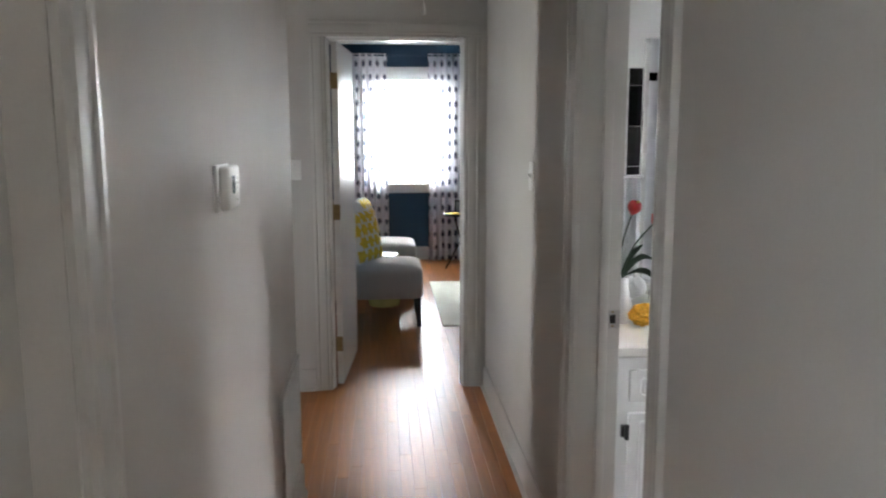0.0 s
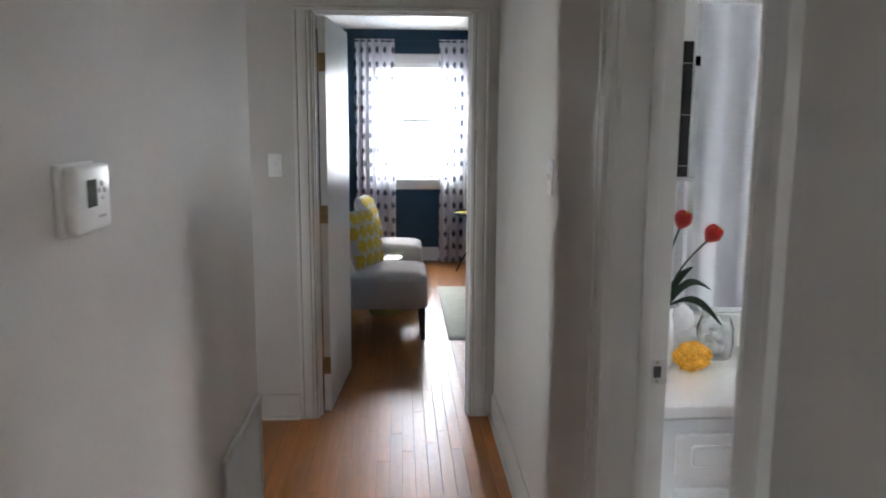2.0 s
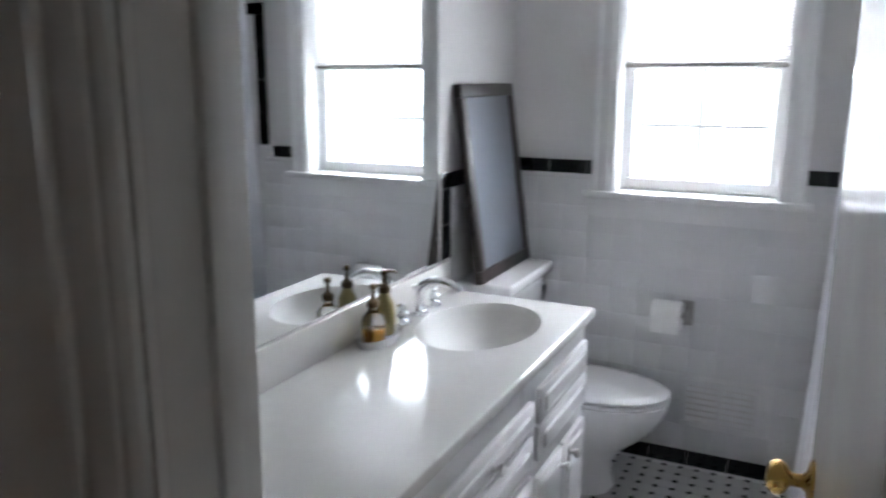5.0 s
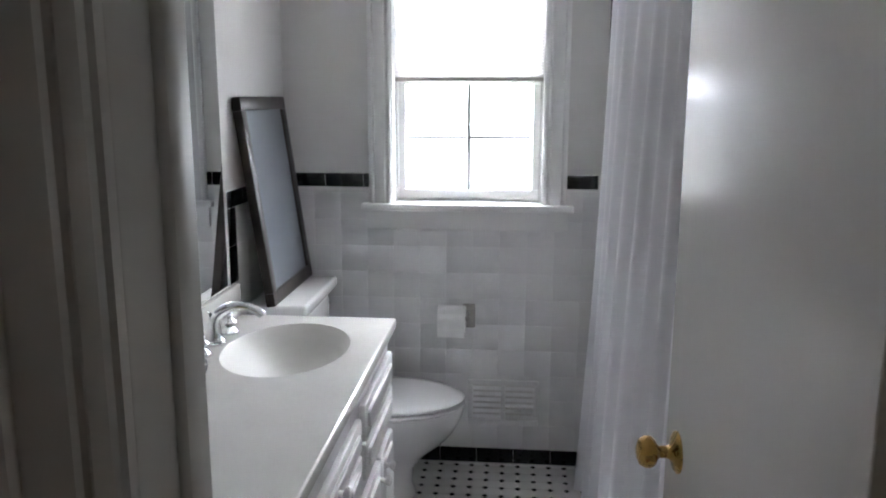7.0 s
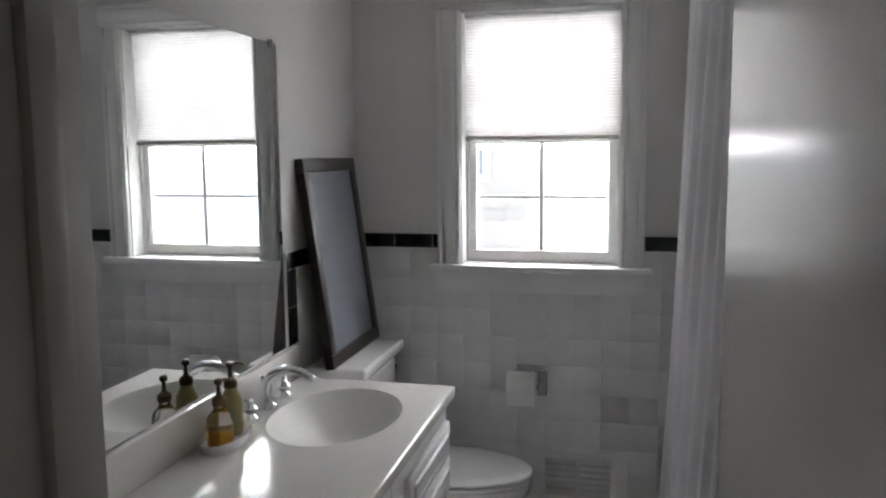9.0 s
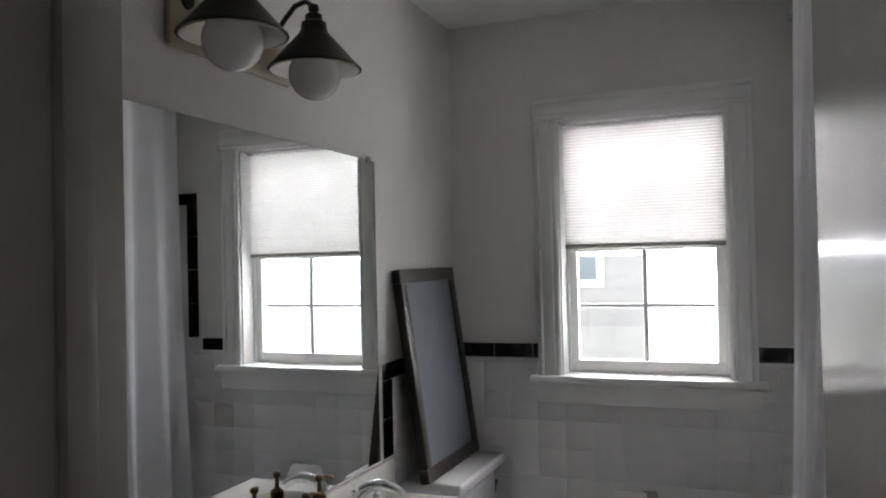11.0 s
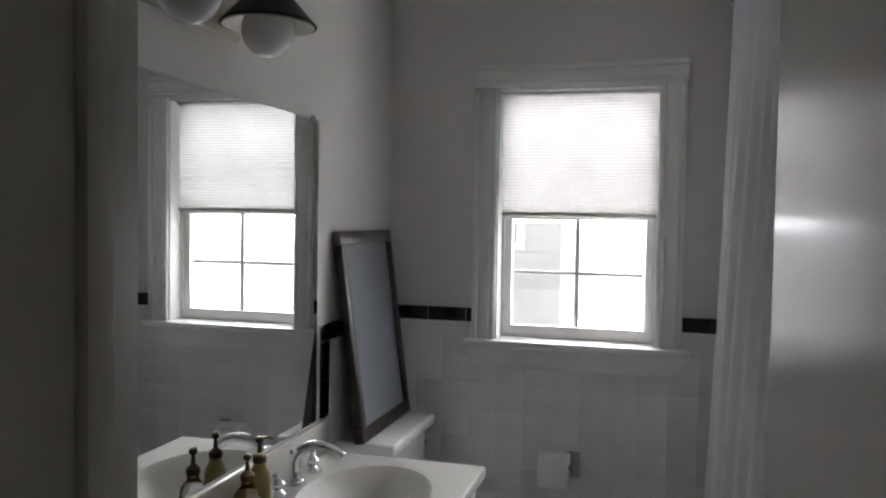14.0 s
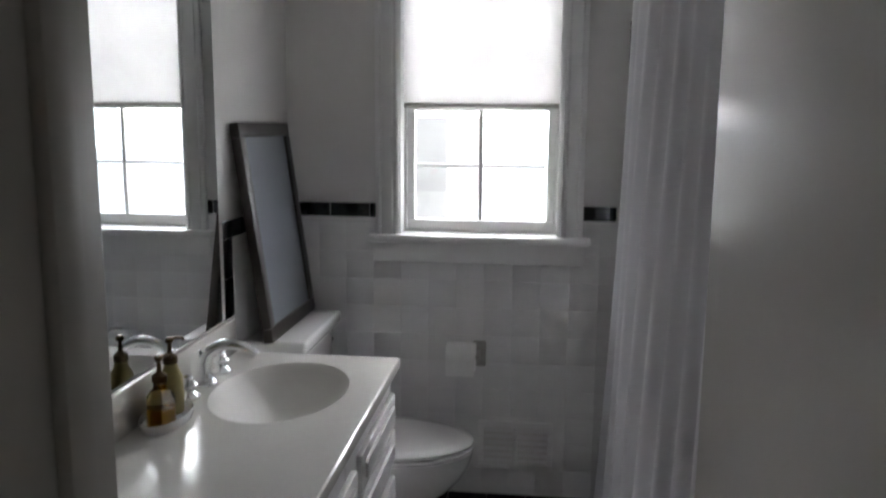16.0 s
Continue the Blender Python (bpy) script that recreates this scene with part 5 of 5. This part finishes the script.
# ---- outside ----
nh = thing("neighbour_house", (9.2, -1.2, -0.5), "neighbouring house with grey clapboard and white window", "house")
bm = boxes((0.0, 6.0, -0.2, 9.0, 0.601, 5.4))
wall = part("wall", bm, M["siding"], nh)
for k in range(30):
    z = 0.6 + k * 0.155
    bm = bmesh.new()
    prism(bm, [(0.0, z), (-0.022, z), (-0.006, z + 0.155), (0.0, z + 0.155)], -0.2, 9.0, "y")
    part("board", bm, M["siding"], wall)
part("foundation", boxes((-0.03, 6.03, -0.23, 9.03, 0.0, 0.6)), M["white_paint"], nh, "white painted foundation")
for y in (0.25, 4.6):
    wf = bmesh.new()
    wall_frame(wf, -0.05, -0.02, y, y + 1.0, 1.7, 3.3, 0.09, 0.0)
    box(wf, -0.048, -0.022, y + 0.09, y + 0.91, 2.46, 2.52)
    w = part("window", wf, M["white_paint"], nh)
    part("pane", boxes((-0.022, -0.018, y + 0.08, y + 0.92, 1.78, 3.22)), M["grey_print"], w, "dull reflecting pane")
bm = bmesh.new()
prism(bm, [(-0.5, 5.3), (3.0, 7.6), (6.5, 5.3), (6.5, 5.42), (3.0, 7.75), (-0.5, 5.42)], -0.6, 9.4, "y")
part("roof", bm, M["roofing"], nh)
structure("backdrop_east", boxes((60, 60.2, -60, 60, -0.5, 60)), M["outside_haze"], "bright hazy sky in the distance", "backdrop")
structure("backdrop_north", boxes((-60, 60, 55, 55.2, -0.5, 60)), M["outside_haze"], "bright hazy sky in the distance", "backdrop")
structure("backdrop_south", boxes((-60, 60, -55.2, -55, -0.5, 60)), M["outside_haze"], "bright hazy sky in the distance", "backdrop")
structure("backdrop_west", boxes((-60.2, -60, -60, 60, -0.5, 60)), M["outside_haze"], "bright hazy sky in the distance", "backdrop")

# ---- wall tiles of the bathroom ----
T, G = 0.1075, 0.0008


def tile_mesh(name, w, h, d=0.008, bev=0.0014):
    bm = boxes((0.0, d, G / 2, w - G / 2, G / 2, h - G / 2))
    top = [e for e in bm.edges if all(abs(v.co.x - d) < 1e-6 for v in e.verts)]
    bmesh.ops.bevel(bm, geom=top, offset=bev, segments=2, profile=0.6, affect='EDGES')
    bmesh.ops.recalc_face_normals(bm, faces=bm.faces[:])
    smooth(bm, 20)
    me = bpy.data.meshes.new(name)
    bm.to_mesh(me)
    bm.free()
    return me


tiles = {}


def lay(parent, name, mat, w, h, m):
    key = (name, round(w, 4), round(h, 4))
    if key not in tiles:
        tiles[key] = tile_mesh(name, w, h)
        tiles[key].materials.append(mat)
    ob = new(name, tiles[key])
    ob.matrix_world = m
    ob.parent = parent
    return ob


ZB, ZT = 1.166, 1.222
jit = random.Random(6)
grout_e = structure("tile_field_east", boxes((BX1 - 0.0076, BX1 - 0.0005, -2.83, WY0 - 0.08, 0.0, ZT), (BX1 - 0.0076, BX1 - 0.0005, WY1 + 0.08, BN - 0.001, 0.0, ZT), (BX1 - 0.0076, BX1 - 0.0005, WY0 - 0.08, WY1 + 0.08, 0.0, 1.075)), M["grout"], "white square wall tile with a black border", "wall tile")
grout_n = structure("tile_field_north", boxes((1.968, BX1 - 0.004, BN - 0.0076, BN - 0.0005, 0.0, ZT), (BX0 + 0.001, 0.408, BN - 0.0076, BN - 0.0005, 0.916, 1.757), (1.905, 1.968, BN - 0.0076, BN - 0.0005, 0.916, ZT)), M["grout"], "white square wall tile with a black border", "wall tile")
grout_t = structure("tile_field_tub", boxes((BX1 - 0.0035, BX1 - 0.0005, BS + 0.004, -2.831, 0.4, 1.886), (BX0 + 0.001, BX1 - 0.004, BS + 0.0005, BS + 0.0035, 0.4, 1.886)),
                    M["white_tile"], "white tiled bath surround", "wall tile")


def east(y, z):
    return pose(BX1 - 0.0005, y, z, jit.uniform(-.02, .02), 0, 180 + jit.uniform(-.02, .02))


def south_facing(x, z):
    return pose(x, BN - 0.0005, z, 0, 0, -90)


y = BN - 0.009
while y - T > -2.86:
    z = 0.068
    while z < ZB - 0.01:
        h = min(T, ZB - z)
        inside_register = -2.54 < y - T / 2 < -2.25 and 0.17 < z + h / 2 < 0.37
        under_sill = z + h > 1.075 and WY0 - 0.08 < y and y - T < WY1 + 0.08
        if under_sill:
            h = 1.075 - z
        if not inside_register and h > 0.01:
            lay(grout_e, "tile", M["white_tile"], T, h, east(y, z))
        z += T
    y -= T
y = BN - 0.009
while y - 0.155 > -2.90:
    a, b = y, y - 0.155
    hole0, hole1 = WY1 + 0.078, WY0 - 0.078
    if a > hole0:
        lay(grout_e, "border_tile", M["black_tile"], a - max(b, hole0), ZT - ZB, east(a, ZB))
    elif b < hole1:
        a = min(a, hole1)
        lay(grout_e, "border_tile", M["black_tile"], a - b, ZT - ZB, east(a, ZB))
    lay(grout_e, "base_tile", M["black_tile"], 0.155, 0.066, east(y, 0.001))
    y -= 0.155
z = ZT
while z < 1.83:
    lay(grout_t, "border_tile", M["black_tile"], 0.056, min(0.155, 1.832 - z), pose(BX1 - 0.0005, -2.770, z, 0, 0, 180))
    z += 0.155
for k in range(4):
    lay(grout_t, "border_tile", M["black_tile"], 0.155, 0.054, pose(BX1 - 0.0005, -2.770 - 0.155 * k, 1.832, 0, 0, 180))
x = BX0 + 0.01
while x < BX1 - 0.16:
    lay(grout_t, "border_tile", M["black_tile"], 0.155, 0.054, pose(x + 0.155, BS + 0.0005, 1.832, 0, 0, 90))
    x += 0.155
# north wall: black upright at the mirror, border behind the toilet
z = 0.917
for k in range(2):
    lay(grout_n, "border_tile", M["black_tile"], 0.076, 0.1245, south_facing(1.907, z))
    z += 0.1245
x = 1.907
while x + 0.155 < BX1:
    lay(grout_n, "border_tile", M["black_tile"], 0.155, ZT - ZB, south_facing(x, ZB))
    x += 0.155
x = 1.985
while x + T < BX1 + 0.01:
    z = 0.068
    while z < ZB - 0.01:
        lay(grout_n, "tile", M["white_tile"], min(T, BX1 - 0.009 - x), min(T, ZB - z), south_facing(x, z))
        z += T
    x += T
z = 0.917
while z < 1.70:
    lay(grout_n, "border_tile", M["black_tile"], 0.055, min(0.155, 1.757 - z), south_facing(0.352, z))
    z += 0.155
for x in (0.148, 0.2440):
    z = 0.917
    while z < 1.74:
        lay(grout_n, "tile", M["white_tile"], 0.096 if x < 0.2 else T, min(T, 1.757 - z), south_facing(x, z))
        z += T

# ---- bathroom floor mosaic ----
S = 0.064
oct_bm = bmesh.new()
q = 0.0125
pts = [(-S / 2 + q, -S / 2), (S / 2 - q, -S / 2), (S / 2, -S / 2 + q), (S / 2, S / 2 - q), (S / 2 - q, S / 2), (-S / 2 + q, S / 2), (-S / 2, S / 2 - q), (-S / 2, -S / 2 + q)]
pts = [(a * 0.972, b * 0.972) for a, b in pts]
prism(oct_bm, pts, -0.003, 0.0, "z")
dot_bm = bmesh.new()
prism(dot_bm, [(0.0112, 0), (0, 0.0112), (-0.0112, 0), (0, -0.0112)], -0.003, 0.0, "z")
mo, md = bpy.data.meshes.new("floor_tile"), bpy.data.meshes.new("floor_dot")
far_bm = bmesh.new()
far_dots = bmesh.new()
for b, m, mt in ((oct_bm, mo, M["floor_white"]), (dot_bm, md, M["black_tile"])):
    bmesh.ops.recalc_face_normals(b, faces=b.faces[:])
    b.to_mesh(m)
    b.free()
    m.materials.append(mt)
x = BX0 + 0.03
while x < BX1 - 0.02:
    y = BN - 0.03
    while y > -2.88:
        close = x > 1.66 and -2.88 < y < -2.04
        if close:
            ob = new("floor_tile", mo)
            ob.location = (x, y, 0.0)
            ob.parent = floor_bath
            ob = new("floor_dot", md)
            ob.location = (x + S / 2, y + S / 2, 0.0003)
            ob.parent = floor_bath
        else:
            prism(far_bm, [(x + a, y + b) for a, b in pts], -0.003, 0.0, "z")
            prism(far_dots, [(x + S / 2 + 0.0112, y + S / 2), (x + S / 2, y + S / 2 + 0.0112), (x + S / 2 - 0.0112, y + S / 2), (x + S / 2, y + S / 2 - 0.0112)], -0.003, 0.0003, "z")
        y -= S
    x += S
for nm, b, mt in (("mosaic_tiles", far_bm, M["floor_white"]), ("mosaic_dots", far_dots, M["black_tile"])):
    tagged(part(nm, b, mt, floor_bath), kind="stuff")
structure("threshold_bath", boxes((HR - 0.004, BX0 + 0.012, DJ0 + 0.002, DJ1 - 0.002, -0.01, 0.012), bevel=0.004), M["oak"], "oak threshold strip", "threshold")

# ---- oak strip floor ----
W = 0.057
rb = random.Random(12)
rest = bmesh.new()
planks = {}
lengths = (0.45, 0.6, 0.75, 0.9, 1.1, 1.3)


def plank_mesh(ln):
    if ln not in planks:
        b = boxes((0.0004, W - 0.0004, 0.0004, ln - 0.0004, -0.008, 0.0))
        top = [e for e in b.edges if all(abs(v.co.z) < 1e-6 for v in e.verts)]
        bmesh.ops.bevel(b, geom=top, offset=0.0007, segments=1, affect='EDGES')
        bmesh.ops.recalc_face_normals(b, faces=b.faces[:])
        planks[ln] = bpy.data.meshes.new("plank")
        b.to_mesh(planks[ln])
        b.free()
        planks[ln].materials.append(M["oak"])
    return planks[ln]


x, count = -2.7, 0
while x < 2.2:
    hall = x < -0.03
    y = -6.25 + rb.uniform(-0.5, 0)
    end = BED_N if -1.62 < x < 2.2 else -0.03
    if not hall:
        y = 0.12 - rb.uniform(0, 0.4)
    if x < -1.1:
        y = -1.4 + rb.uniform(-0.3, 0)
    while y < end:
        ln = rb.choice(lengths)
        if hall and y < -6.24:
            ln = 0.6
        near_walk = -0.99 < x < -0.03 and -3.6 < y < 1.6
        mid = -0.55 < x < 0.25 and 1.6 <= y < 3.6
        if (near_walk or mid) and count < 290:
            ob = new("plank", plank_mesh(ln))
            ob.location = (x, y, 0.0)
            ob.parent = floor_sub
            count += 1
        else:
            box(rest, x + 0.0004, x + W - 0.0004, max(y, -6.31) + 0.0004, min(y + ln, end) - 0.0004, -0.008, 0.0)
        y += ln
    x += W
tagged(part("strips", rest, M["oak"], floor_sub), kind="stuff")
